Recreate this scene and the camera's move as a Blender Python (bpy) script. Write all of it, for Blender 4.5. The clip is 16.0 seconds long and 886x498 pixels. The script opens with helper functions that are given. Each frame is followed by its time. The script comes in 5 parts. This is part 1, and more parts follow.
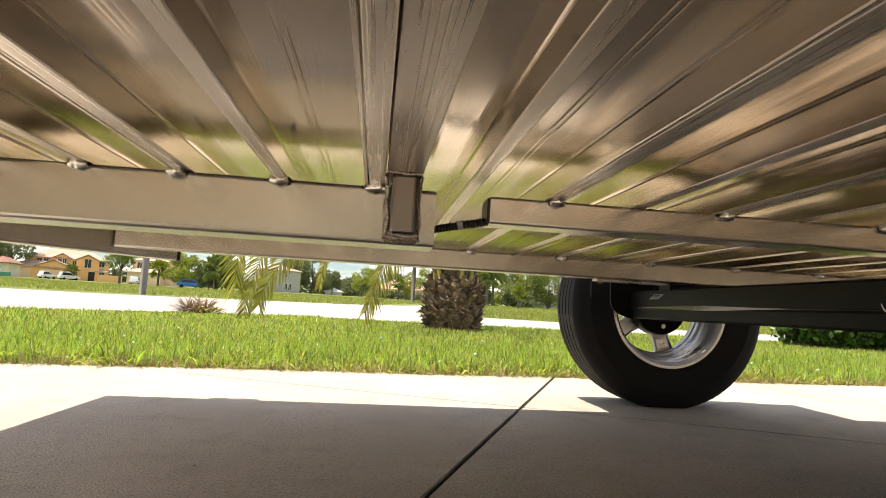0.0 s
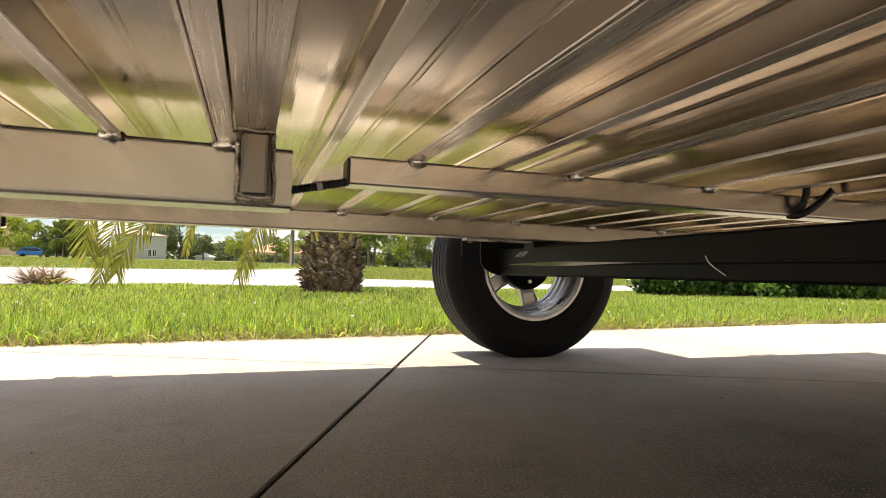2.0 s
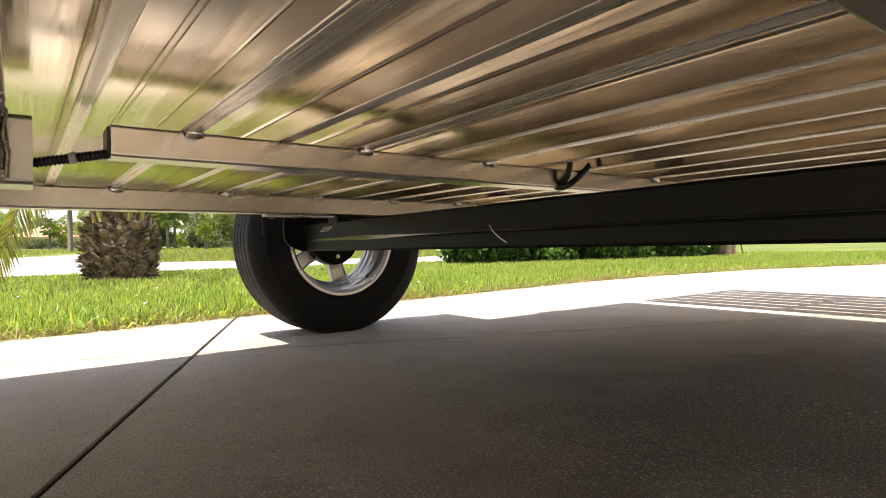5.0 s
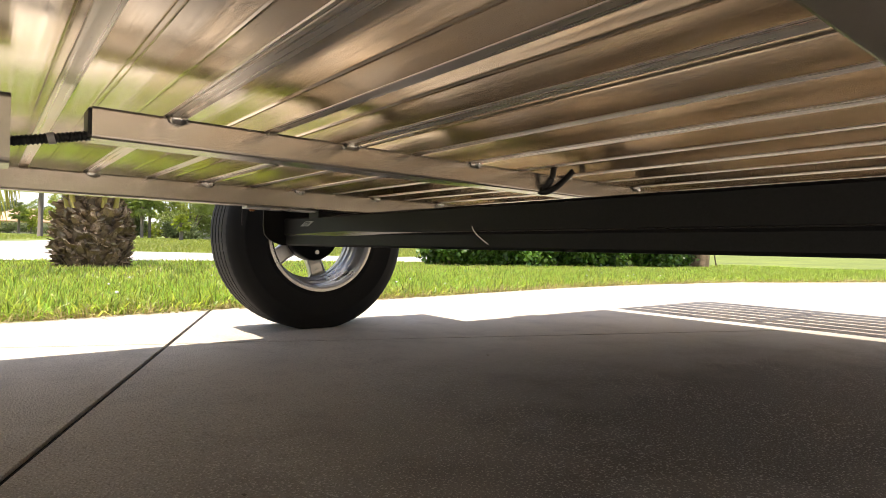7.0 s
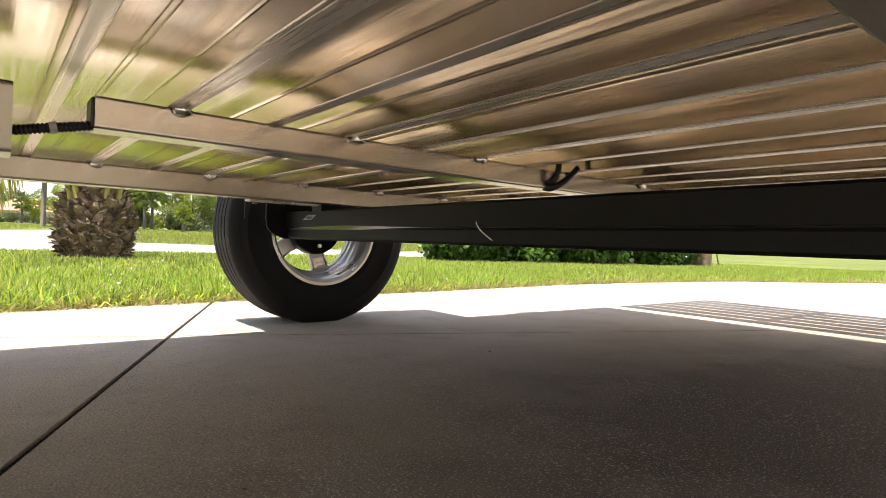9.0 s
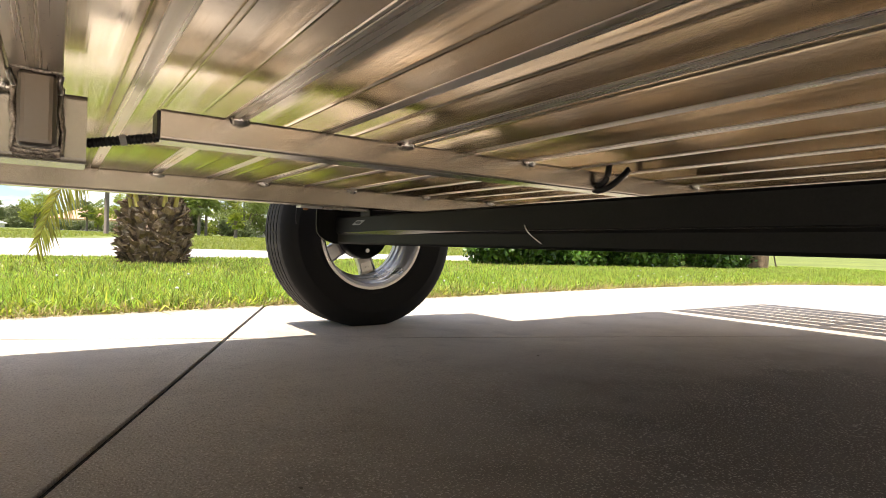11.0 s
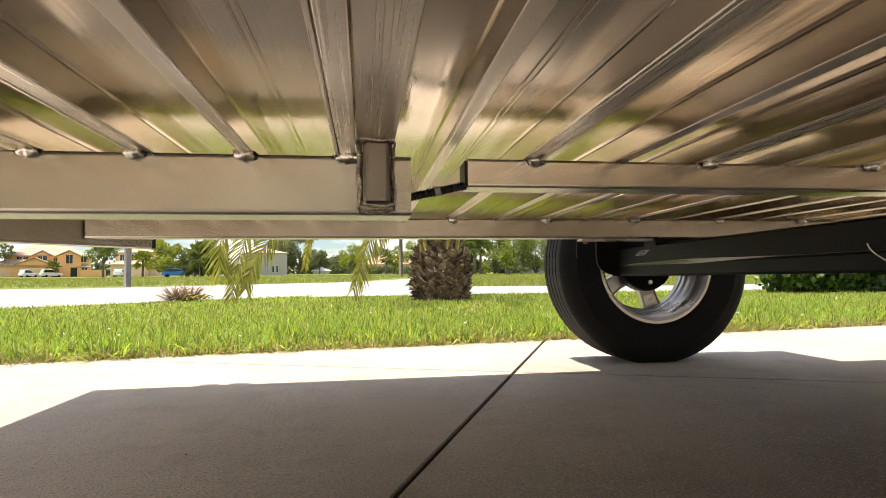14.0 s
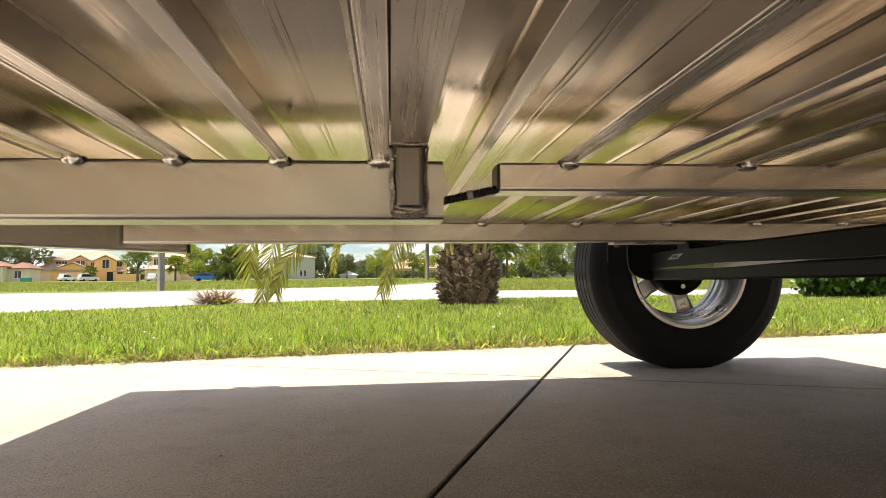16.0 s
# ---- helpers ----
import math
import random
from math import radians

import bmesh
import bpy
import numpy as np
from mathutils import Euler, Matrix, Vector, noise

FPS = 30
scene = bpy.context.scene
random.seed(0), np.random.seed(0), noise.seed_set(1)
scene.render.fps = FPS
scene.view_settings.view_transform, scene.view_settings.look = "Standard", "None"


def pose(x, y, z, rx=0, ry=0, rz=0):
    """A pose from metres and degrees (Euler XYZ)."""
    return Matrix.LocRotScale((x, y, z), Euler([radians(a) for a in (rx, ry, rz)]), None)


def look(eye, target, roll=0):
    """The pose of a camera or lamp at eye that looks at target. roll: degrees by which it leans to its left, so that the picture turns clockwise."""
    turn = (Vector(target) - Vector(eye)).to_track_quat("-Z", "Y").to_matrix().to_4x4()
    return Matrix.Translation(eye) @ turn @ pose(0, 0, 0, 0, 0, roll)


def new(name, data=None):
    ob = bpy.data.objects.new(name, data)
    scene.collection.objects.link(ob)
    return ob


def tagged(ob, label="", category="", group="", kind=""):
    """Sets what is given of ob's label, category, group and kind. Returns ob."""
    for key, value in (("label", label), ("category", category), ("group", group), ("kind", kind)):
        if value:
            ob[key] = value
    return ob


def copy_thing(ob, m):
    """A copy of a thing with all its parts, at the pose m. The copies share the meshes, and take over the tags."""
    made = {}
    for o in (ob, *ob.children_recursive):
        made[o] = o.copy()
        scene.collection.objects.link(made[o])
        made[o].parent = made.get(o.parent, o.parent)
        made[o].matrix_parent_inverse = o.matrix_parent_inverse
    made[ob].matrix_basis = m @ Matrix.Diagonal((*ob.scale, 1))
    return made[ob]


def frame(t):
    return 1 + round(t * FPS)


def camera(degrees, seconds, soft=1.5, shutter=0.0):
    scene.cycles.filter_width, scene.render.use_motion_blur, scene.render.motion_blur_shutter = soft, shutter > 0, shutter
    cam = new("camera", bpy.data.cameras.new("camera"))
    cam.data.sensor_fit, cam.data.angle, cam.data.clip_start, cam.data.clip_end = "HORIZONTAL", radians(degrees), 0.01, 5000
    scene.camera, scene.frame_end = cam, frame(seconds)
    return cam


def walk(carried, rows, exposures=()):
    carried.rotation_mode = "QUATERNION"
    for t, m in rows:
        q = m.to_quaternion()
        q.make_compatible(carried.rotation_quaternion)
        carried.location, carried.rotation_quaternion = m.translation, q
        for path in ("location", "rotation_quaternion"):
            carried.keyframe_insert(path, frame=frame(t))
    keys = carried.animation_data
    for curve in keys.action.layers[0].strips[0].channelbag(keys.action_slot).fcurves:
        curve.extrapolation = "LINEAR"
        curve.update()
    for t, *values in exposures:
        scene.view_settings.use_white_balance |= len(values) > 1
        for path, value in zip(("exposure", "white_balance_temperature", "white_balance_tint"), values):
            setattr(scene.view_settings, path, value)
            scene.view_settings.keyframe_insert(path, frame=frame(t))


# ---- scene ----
cam = camera(75.4, 16.0, soft=0.85)
PATH = [
    (0, (0.122, 0.043, 0.32), (0.322, 2.023, 0.522), 3.4),
    (0.5, (0.124, 0.048, 0.323), (0.367, 2.025, 0.506), 4.1),
    (1, (0.124, 0.049, 0.321), (0.42, 2.021, 0.468), 4.6),
    (1.5, (0.131, 0.045, 0.324), (0.54, 1.997, 0.466), 3.3),
    (2, (0.149, 0.045, 0.322), (0.759, 1.948, 0.406), 1.6),
    (2.5, (0.157, 0.04, 0.321), (0.915, 1.891, 0.372), 1.0),
    (3, (0.167, 0.034, 0.321), (1.047, 1.83, 0.365), -0.4),
    (3.5, (0.174, 0.032, 0.321), (1.179, 1.76, 0.346), -1.6),
    (4, (0.177, 0.03, 0.321), (1.306, 1.681, 0.329), -0.6),
    (4.5, (0.176, 0.03, 0.32), (1.322, 1.669, 0.319), -0.1),
    (5, (0.178, 0.028, 0.321), (1.354, 1.646, 0.321), -0.9),
    (5.2, (0.184, 0.024, 0.319), (1.404, 1.609, 0.308), -1.1),
    (7.5, (0.172, 0.032, 0.317), (1.399, 1.611, 0.32), 2.0),
    (8, (0.173, 0.033, 0.317), (1.398, 1.614, 0.313), 2.4),
    (10.3, (0.176, 0.042, 0.318), (1.404, 1.62, 0.298), 1.6),
    (10.5, (0.174, 0.037, 0.316), (1.384, 1.629, 0.303), 1.5),
    (11, (0.167, 0.039, 0.317), (1.27, 1.707, 0.314), 1.8),
    (11.5, (0.16, 0.046, 0.32), (1.014, 1.855, 0.329), 0.4),
    (12, (0.147, 0.056, 0.318), (0.769, 1.957, 0.341), 0.1),
    (12.5, (0.143, 0.057, 0.321), (0.614, 1.999, 0.415), -1.4),
    (13, (0.137, 0.06, 0.32), (0.433, 2.034, 0.441), -1.8),
    (13.5, (0.133, 0.064, 0.318), (0.386, 2.045, 0.428), -0.7),
    (14, (0.133, 0.068, 0.317), (0.385, 2.049, 0.421), -0.5),
    (14.5, (0.133, 0.067, 0.317), (0.344, 2.052, 0.438), -0.6),
    (15, (0.131, 0.066, 0.318), (0.334, 2.052, 0.44), -0.4),
    (15.5, (0.129, 0.069, 0.315), (0.312, 2.057, 0.426), -0.6),
    (16, (0.125, 0.07, 0.317), (0.286, 2.06, 0.436), -0.5),
]
walk(cam, [(t, look(eye, target, roll)) for t, eye, target, roll in PATH], exposures=[(0, 1.17, 7750, 14), (2.5, 1.25, 7750, 14), (5.0, 1.46, 7500, 14), (8.0, 1.51, 7400, 14), (12.0, 1.50, 7500, 14), (13.5, 1.25, 7750, 14), (15.0, 1.18, 7750, 14)])

# ---- world and sun ----
SUN_WAY = Vector((0.30, -0.005, -1.0)).normalized()      # the way the sunlight travels
SUN_EL = math.asin(-SUN_WAY.z)
world = bpy.data.worlds.new("sky")
scene.world = world
world.use_nodes = True
wn, wl = world.node_tree.nodes, world.node_tree.links
wn.clear()
w_out = wn.new("ShaderNodeOutputWorld")
w_bg = wn.new("ShaderNodeBackground")
w_sky = wn.new("ShaderNodeTexSky")
w_sky.sky_type, w_sky.sun_disc = "NISHITA", False
w_sky.sun_elevation = SUN_EL
w_sky.sun_rotation = math.atan2(-SUN_WAY.x, -SUN_WAY.y)
w_sky.air_density, w_sky.dust_density = 1.0, 0.6
w_map = wn.new("ShaderNodeMapping")
w_co = wn.new("ShaderNodeTexCoord")
w_map.inputs["Scale"].default_value = (1.0, 1.0, 2.6)
w_noise = wn.new("ShaderNodeTexNoise")
w_noise.inputs["Scale"].default_value = 7.0
w_noise.inputs["Detail"].default_value = 6.0
w_ramp = wn.new("ShaderNodeValToRGB")
w_ramp.color_ramp.elements[0].position, w_ramp.color_ramp.elements[1].position = 0.44, 0.74
w_mix = wn.new("ShaderNodeMix")
w_mix.data_type = "RGBA"
w_mix.inputs[7].default_value = (15.0, 15.2, 15.5, 1)
wl.new(w_co.outputs["Generated"], w_map.inputs["Vector"])
wl.new(w_map.outputs["Vector"], w_noise.inputs["Vector"])
wl.new(w_noise.outputs["Fac"], w_ramp.inputs["Fac"])
wl.new(w_ramp.outputs["Color"], w_mix.inputs[0])
w_deep = wn.new("ShaderNodeHueSaturation")
w_deep.inputs["Saturation"].default_value = 1.15
wl.new(w_sky.outputs["Color"], w_deep.inputs["Color"])
w_blue = wn.new("ShaderNodeMix")
w_blue.data_type, w_blue.blend_type = "RGBA", "MULTIPLY"
w_blue.inputs[0].default_value = 1.0
w_blue.inputs[7].default_value = (0.80, 0.93, 1.10, 1)
wl.new(w_deep.outputs["Color"], w_blue.inputs[6])
wl.new(w_blue.outputs[2], w_mix.inputs[6])
wl.new(w_mix.outputs[2], w_bg.inputs["Color"])
wl.new(w_bg.outputs["Background"], w_out.inputs["Surface"])
w_bg.inputs["Strength"].default_value = 0.068
sun = new("sun", bpy.data.lights.new("sun", "SUN"))
sun.data.energy, sun.data.angle, sun.data.color = 3.1, radians(0.55), (1.0, 0.980, 0.955)
sun.matrix_world = look((0, 0, 30), tuple(Vector((0, 0, 30)) + SUN_WAY))


# ---- materials ----
def material(name, base, rough=0.6, metal=0.0, vary=0.25, coarse=3.0, fine=60.0, bump=0.15, depth=0.01, other=None, spec=0.5, stretch=(1, 1, 1), random_tone=0.0, through_light=None, hue_vary=0.0):
    """A surface with tone that varies at two scales, uneven gloss and fine relief."""
    m = bpy.data.materials.new(name)
    m.use_nodes = True
    n, l = m.node_tree.nodes, m.node_tree.links
    b = n["Principled BSDF"]
    co = n.new("ShaderNodeTexCoord")
    mp = n.new("ShaderNodeMapping")
    mp.inputs["Scale"].default_value = stretch
    l.new(co.outputs["Object"], mp.inputs["Vector"])
    big, small = n.new("ShaderNodeTexNoise"), n.new("ShaderNodeTexNoise")
    for node, size, detail in ((big, coarse, 5.0), (small, fine, 4.0)):
        node.inputs["Scale"].default_value, node.inputs["Detail"].default_value = size, detail
        l.new(mp.outputs["Vector"], node.inputs["Vector"])
    both = n.new("ShaderNodeMath")
    both.operation = "ADD"
    l.new(big.outputs["Fac"], both.inputs[0])
    l.new(small.outputs["Fac"], both.inputs[1])
    tone = n.new("ShaderNodeMapRange")
    tone.inputs["From Min"].default_value, tone.inputs["From Max"].default_value = 0.65, 1.35
    l.new(both.outputs[0], tone.inputs["Value"])
    mix = n.new("ShaderNodeMix")
    mix.data_type = "RGBA"
    lo = other or tuple(c * (1 - vary) for c in base)
    mix.inputs[6].default_value = (*lo, 1)
    mix.inputs[7].default_value = (*[min(1, c * (1 + vary * 0.5)) for c in base], 1)
    l.new(tone.outputs["Result"], mix.inputs[0])
    col = mix.outputs[2]
    if random_tone:
        info = n.new("ShaderNodeObjectInfo")
        geo = n.new("ShaderNodeNewGeometry")
        add = n.new("ShaderNodeMath")
        add.operation = "ADD"
        l.new(info.outputs["Random"], add.inputs[0])
        l.new(geo.outputs["Random Per Island"], add.inputs[1])
        rng = n.new("ShaderNodeMapRange")
        wrap = n.new("ShaderNodeMath")
        wrap.operation = "FRACT"
        l.new(add.outputs[0], wrap.inputs[0])
        rng.inputs["To Min"].default_value, rng.inputs["To Max"].default_value = 1 - random_tone, 1 + random_tone
        l.new(wrap.outputs[0], rng.inputs["Value"])
        hsv = n.new("ShaderNodeHueSaturation")
        if hue_vary:
            again = n.new("ShaderNodeMath")
            again.operation = "MULTIPLY"
            again.inputs[1].default_value = 7.31
            part_of = n.new("ShaderNodeMath")
            part_of.operation = "FRACT"
            hue = n.new("ShaderNodeMapRange")
            hue.inputs["To Min"].default_value, hue.inputs["To Max"].default_value = 0.5 - hue_vary, 0.5 + hue_vary * 0.6
            l.new(wrap.outputs[0], again.inputs[0])
            l.new(again.outputs[0], part_of.inputs[0])
            l.new(part_of.outputs[0], hue.inputs["Value"])
            l.new(hue.outputs["Result"], hsv.inputs["Hue"])
        l.new(rng.outputs["Result"], hsv.inputs["Value"])
        l.new(col, hsv.inputs["Color"])
        col = hsv.outputs["Color"]
    l.new(col, b.inputs["Base Color"])
    gloss = n.new("ShaderNodeMapRange")
    gloss.inputs["To Min"].default_value, gloss.inputs["To Max"].default_value = max(0.03, rough - 0.1), min(1, rough + 0.1)
    l.new(both.outputs[0], gloss.inputs["Value"])
    gloss.inputs["From Min"].default_value, gloss.inputs["From Max"].default_value = 0.6, 1.4
    l.new(gloss.outputs["Result"], b.inputs["Roughness"])
    b.inputs["Metallic"].default_value = metal
    b.inputs["Specular IOR Level"].default_value = spec
    if bump:
        bp = n.new("ShaderNodeBump")
        bp.inputs["Strength"].default_value, bp.inputs["Distance"].default_value = bump, depth
        l.new(small.outputs["Fac"], bp.inputs["Height"])
        l.new(bp.outputs["Normal"], b.inputs["Normal"])
    if through_light:
        b.inputs["Transmission Weight"].default_value = 0.0
        tr = n.new("ShaderNodeBsdfTranslucent")
        hv = n.new("ShaderNodeHueSaturation")
        hv.inputs["Saturation"].default_value, hv.inputs["Value"].default_value = 1.1, 1.3
        l.new(col, hv.inputs["Color"])
        l.new(hv.outputs["Color"], tr.inputs["Color"])
        sh = n.new("ShaderNodeMixShader")
        sh.inputs[0].default_value = through_light
        l.new(b.outputs[0], sh.inputs[1])
        l.new(tr.outputs[0], sh.inputs[2])
        l.new(sh.outputs[0], n["Material Output"].inputs["Surface"])
    return m


def extruded_aluminium(name, base=(0.62, 0.585, 0.535), rough=0.2, along="y", wave=0.5, grain=1.0, metal=1.0, stained=1.0):
    """Mill-finish extrusion: streaks drawn along it, a slightly wavy skin, brown handling stains."""
    m = bpy.data.materials.new(name)
    m.use_nodes = True
    n, l = m.node_tree.nodes, m.node_tree.links
    b = n["Principled BSDF"]
    co = n.new("ShaderNodeTexCoord")

    def noise_at(scale, size, detail=3.0):
        mp = n.new("ShaderNodeMapping")
        mp.inputs["Scale"].default_value = scale
        l.new(co.outputs["Object"], mp.inputs["Vector"])
        t = n.new("ShaderNodeTexNoise")
        t.inputs["Scale"].default_value, t.inputs["Detail"].default_value = size, detail
        l.new(mp.outputs["Vector"], t.inputs["Vector"])
        return t

    thin = (1, 0.012, 1) if along == "y" else (0.012, 1, 1)
    streak = noise_at(thin, 260.0, 4.0)
    broad = noise_at((1, 0.05, 1) if along == "y" else (0.05, 1, 1), 40.0, 2.0)
    wavy = noise_at((1, 0.55, 1), 7.5, 1.0)
    stain = noise_at((1, 0.6, 1), 6.0, 8.0)
    speck = noise_at((1, 0.7, 1), 420.0, 2.0)
    ramp = n.new("ShaderNodeValToRGB")
    ramp.color_ramp.elements[0].position, ramp.color_ramp.elements[1].position = 0.5, 0.72
    l.new(stain.outputs["Fac"], ramp.inputs["Fac"])
    sramp = n.new("ShaderNodeValToRGB")
    sramp.color_ramp.elements[0].position, sramp.color_ramp.elements[1].position = 0.69, 0.73
    l.new(speck.outputs["Fac"], sramp.inputs["Fac"])
    tint = n.new("ShaderNodeMix")
    tint.data_type = "RGBA"
    tint.inputs[6].default_value = (*base, 1)
    tint.inputs[7].default_value = (base[0] * (1 - 0.03 * stained), base[1] * (1 - 0.13 * stained), base[2] * (1 - 0.27 * stained), 1)
    l.new(ramp.outputs["Color"], tint.inputs[0])
    dots = n.new("ShaderNodeMix")
    dots.data_type = "RGBA"
    dots.inputs[7].default_value = (0.2, 0.15, 0.1, 1)
    half = n.new("ShaderNodeMath")
    half.operation = "MULTIPLY"
    half.inputs[1].default_value = 0.55 * grain
    l.new(sramp.outputs["Color"], half.inputs[0])
    l.new(half.outputs[0], dots.inputs[0])
    l.new(tint.outputs[2], dots.inputs[6])
    l.new(dots.outputs[2], b.inputs["Base Color"])
    b.inputs["Metallic"].default_value = metal
    gl = n.new("ShaderNodeMapRange")
    gl.inputs["To Min"].default_value, gl.inputs["To Max"].default_value = rough * (1 - 0.3 * grain), rough * (1 + 0.4 * grain)
    gl.inputs["From Min"].default_value, gl.inputs["From Max"].default_value = 0.3, 0.7
    l.new(streak.outputs["Fac"], gl.inputs["Value"])
    l.new(gl.outputs["Result"], b.inputs["Roughness"])
    b1, b2, b3 = (n.new("ShaderNodeBump") for _ in range(3))
    for node, src, s, d in ((b1, streak, 0.24 * grain, 0.0006), (b2, broad, 0.20 * grain, 0.002), (b3, wavy, wave, 0.012)):
        node.inputs["Strength"].default_value, node.inputs["Distance"].default_value = s, d
        l.new(src.outputs["Fac"], node.inputs["Height"])
    l.new(b1.outputs["Normal"], b2.inputs["Normal"])
    l.new(b2.outputs["Normal"], b3.inputs["Normal"])
    l.new(b3.outputs["Normal"], b.inputs["Normal"])
    return m


ALU_DECK = extruded_aluminium("mill_aluminium_planks", base=(0.79, 0.71, 0.605), rough=0.155, along="y", wave=0.28, metal=0.97)
ALU_RAIL = extruded_aluminium("mill_aluminium_tube", base=(0.62, 0.575, 0.505), rough=0.24, along="x", wave=0.04, grain=0.06, metal=0.85, stained=0.15)
ALU_BEAM = extruded_aluminium("greyed_aluminium_beam", base=(0.49, 0.475, 0.415), rough=0.27, along="x", wave=0.035, grain=0.03, metal=0.85, stained=0.15)
ALU_FOOT = extruded_aluminium("worn_aluminium_edges", base=(0.82, 0.74, 0.65), rough=0.31, along="y", wave=0.12, grain=0.8, metal=0.88)
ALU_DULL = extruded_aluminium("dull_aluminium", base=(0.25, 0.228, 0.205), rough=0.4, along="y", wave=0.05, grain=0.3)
WELD = material("weld_bead_aluminium", (0.93, 0.91, 0.87), rough=0.2, metal=1.0, vary=0.2, coarse=60, fine=420, bump=0.35, depth=0.002, other=(0.62, 0.59, 0.55))
WELD_RIM = material("black_weld_rim", (0.10, 0.09, 0.08), rough=0.5, metal=0.6, vary=0.5, coarse=60, fine=400, bump=0.8, depth=0.002, other=(0.012, 0.01, 0.009))
SOOT = material("sooty_weld_bead", (0.66, 0.60, 0.52), rough=0.36, metal=0.9, vary=0.6, coarse=60, fine=400, bump=0.8, depth=0.002, other=(0.10, 0.085, 0.07))
BLACK_PAINT = material("black_enamel", (0.011, 0.011, 0.011), rough=0.48, spec=0.16, vary=0.4, coarse=12, fine=300, bump=0.04, depth=0.002)
RUBBER = material("black_tyre_rubber", (0.011, 0.011, 0.011), rough=0.75, vary=0.35, coarse=9, fine=240, bump=0.12, depth=0.002, spec=0.3)
PLASTIC = material("black_corrugated_plastic", (0.014, 0.014, 0.014), rough=0.42, vary=0.3, fine=200, bump=0.03, depth=0.001)
RIM_ALU = material("cast_aluminium_wheel", (0.66, 0.655, 0.65), rough=0.28, metal=0.88, vary=0.06, coarse=2, fine=7, bump=0)
TAPE = material("grey_tape", (0.55, 0.54, 0.52), rough=0.5, vary=0.15, fine=200, bump=0.05)
GLOSS_BLACK = material("glossy_black_strip", (0.02, 0.02, 0.02), rough=0.16, spec=0.9, vary=0.2, fine=90, bump=0.02)
STICKER = material("worn_silver_sticker", (0.27, 0.27, 0.27), rough=0.4, vary=0.5, coarse=40, fine=160, bump=0)


def concrete_material():
    """Broom-finished pale concrete: mottling, fine sand grain, aggregate specks, a few stains, one broad dark patch."""
    m = bpy.data.materials.new("pale_concrete")
    m.use_nodes = True
    n, l = m.node_tree.nodes, m.node_tree.links
    b = n["Principled BSDF"]
    co = n.new("ShaderNodeTexCoord")
    sizes = {"mottle": (1.6, 8.0), "blotch": (7.0, 6.0), "sand": (230.0, 4.0), "pebble": (260.0, 1.0), "pit": (95.0, 2.0)}
    t = {}
    for key, (size, detail) in sizes.items():
        t[key] = n.new("ShaderNodeTexNoise")
        t[key].inputs["Scale"].default_value, t[key].inputs["Detail"].default_value = size, detail
        l.new(co.outputs["Object"], t[key].inputs["Vector"])

    def band(src, lo, hi):
        r = n.new("ShaderNodeMapRange")
        r.inputs["From Min"].default_value, r.inputs["From Max"].default_value = lo, hi
        l.new(src, r.inputs["Value"])
        return r.outputs["Result"]

    def blend(f, a, c2, strength=1.0):
        x = n.new("ShaderNodeMix")
        x.data_type = "RGBA"
        s = n.new("ShaderNodeMath")
        s.operation = "MULTIPLY"
        s.inputs[1].default_value = strength
        l.new(f, s.inputs[0])
        l.new(s.outputs[0], x.inputs[0])
        if isinstance(a, tuple):
            x.inputs[6].default_value = (*a, 1)
        else:
            l.new(a, x.inputs[6])
        x.inputs[7].default_value = (*c2, 1)
        return x.outputs[2]

    c = blend(band(t["mottle"].outputs["Fac"], 0.38, 0.66), (0.61, 0.545, 0.465), (0.51, 0.45, 0.38))
    c = blend(band(t["blotch"].outputs["Fac"], 0.52, 0.75), c, (0.33, 0.285, 0.24), 0.45)
    # a broad dark brown patch with a ragged rim, centred near (1.6, 0.5)
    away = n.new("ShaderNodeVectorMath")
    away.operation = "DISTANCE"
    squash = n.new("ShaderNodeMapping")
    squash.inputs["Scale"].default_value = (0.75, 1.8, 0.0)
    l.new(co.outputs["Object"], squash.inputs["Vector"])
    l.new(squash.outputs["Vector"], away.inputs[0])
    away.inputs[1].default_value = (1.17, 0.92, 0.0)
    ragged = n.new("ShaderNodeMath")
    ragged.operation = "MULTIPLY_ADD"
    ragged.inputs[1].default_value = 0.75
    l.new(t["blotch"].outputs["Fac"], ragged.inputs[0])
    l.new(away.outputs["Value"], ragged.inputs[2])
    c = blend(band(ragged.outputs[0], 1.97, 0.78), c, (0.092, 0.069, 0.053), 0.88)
    c = blend(band(t["sand"].outputs["Fac"], 0.50, 0.66), c, (0.20, 0.160, 0.122), 0.42)
    c = blend(band(t["pit"].outputs["Fac"], 0.60, 0.70), c, (0.19, 0.15, 0.12), 0.3)
    c = blend(band(t["pebble"].outputs["Fac"], 0.59, 0.66), c, (0.80, 0.71, 0.61), 0.42)
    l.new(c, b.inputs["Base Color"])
    b.inputs["Roughness"].default_value = 0.85
    b.inputs["Specular IOR Level"].default_value = 0.3
    bp = n.new("ShaderNodeBump")
    bp.inputs["Strength"].default_value, bp.inputs["Distance"].default_value = 0.8, 0.004
    l.new(t["sand"].outputs["Fac"], bp.inputs["Height"])
    l.new(bp.outputs["Normal"], b.inputs["Normal"])
    return m


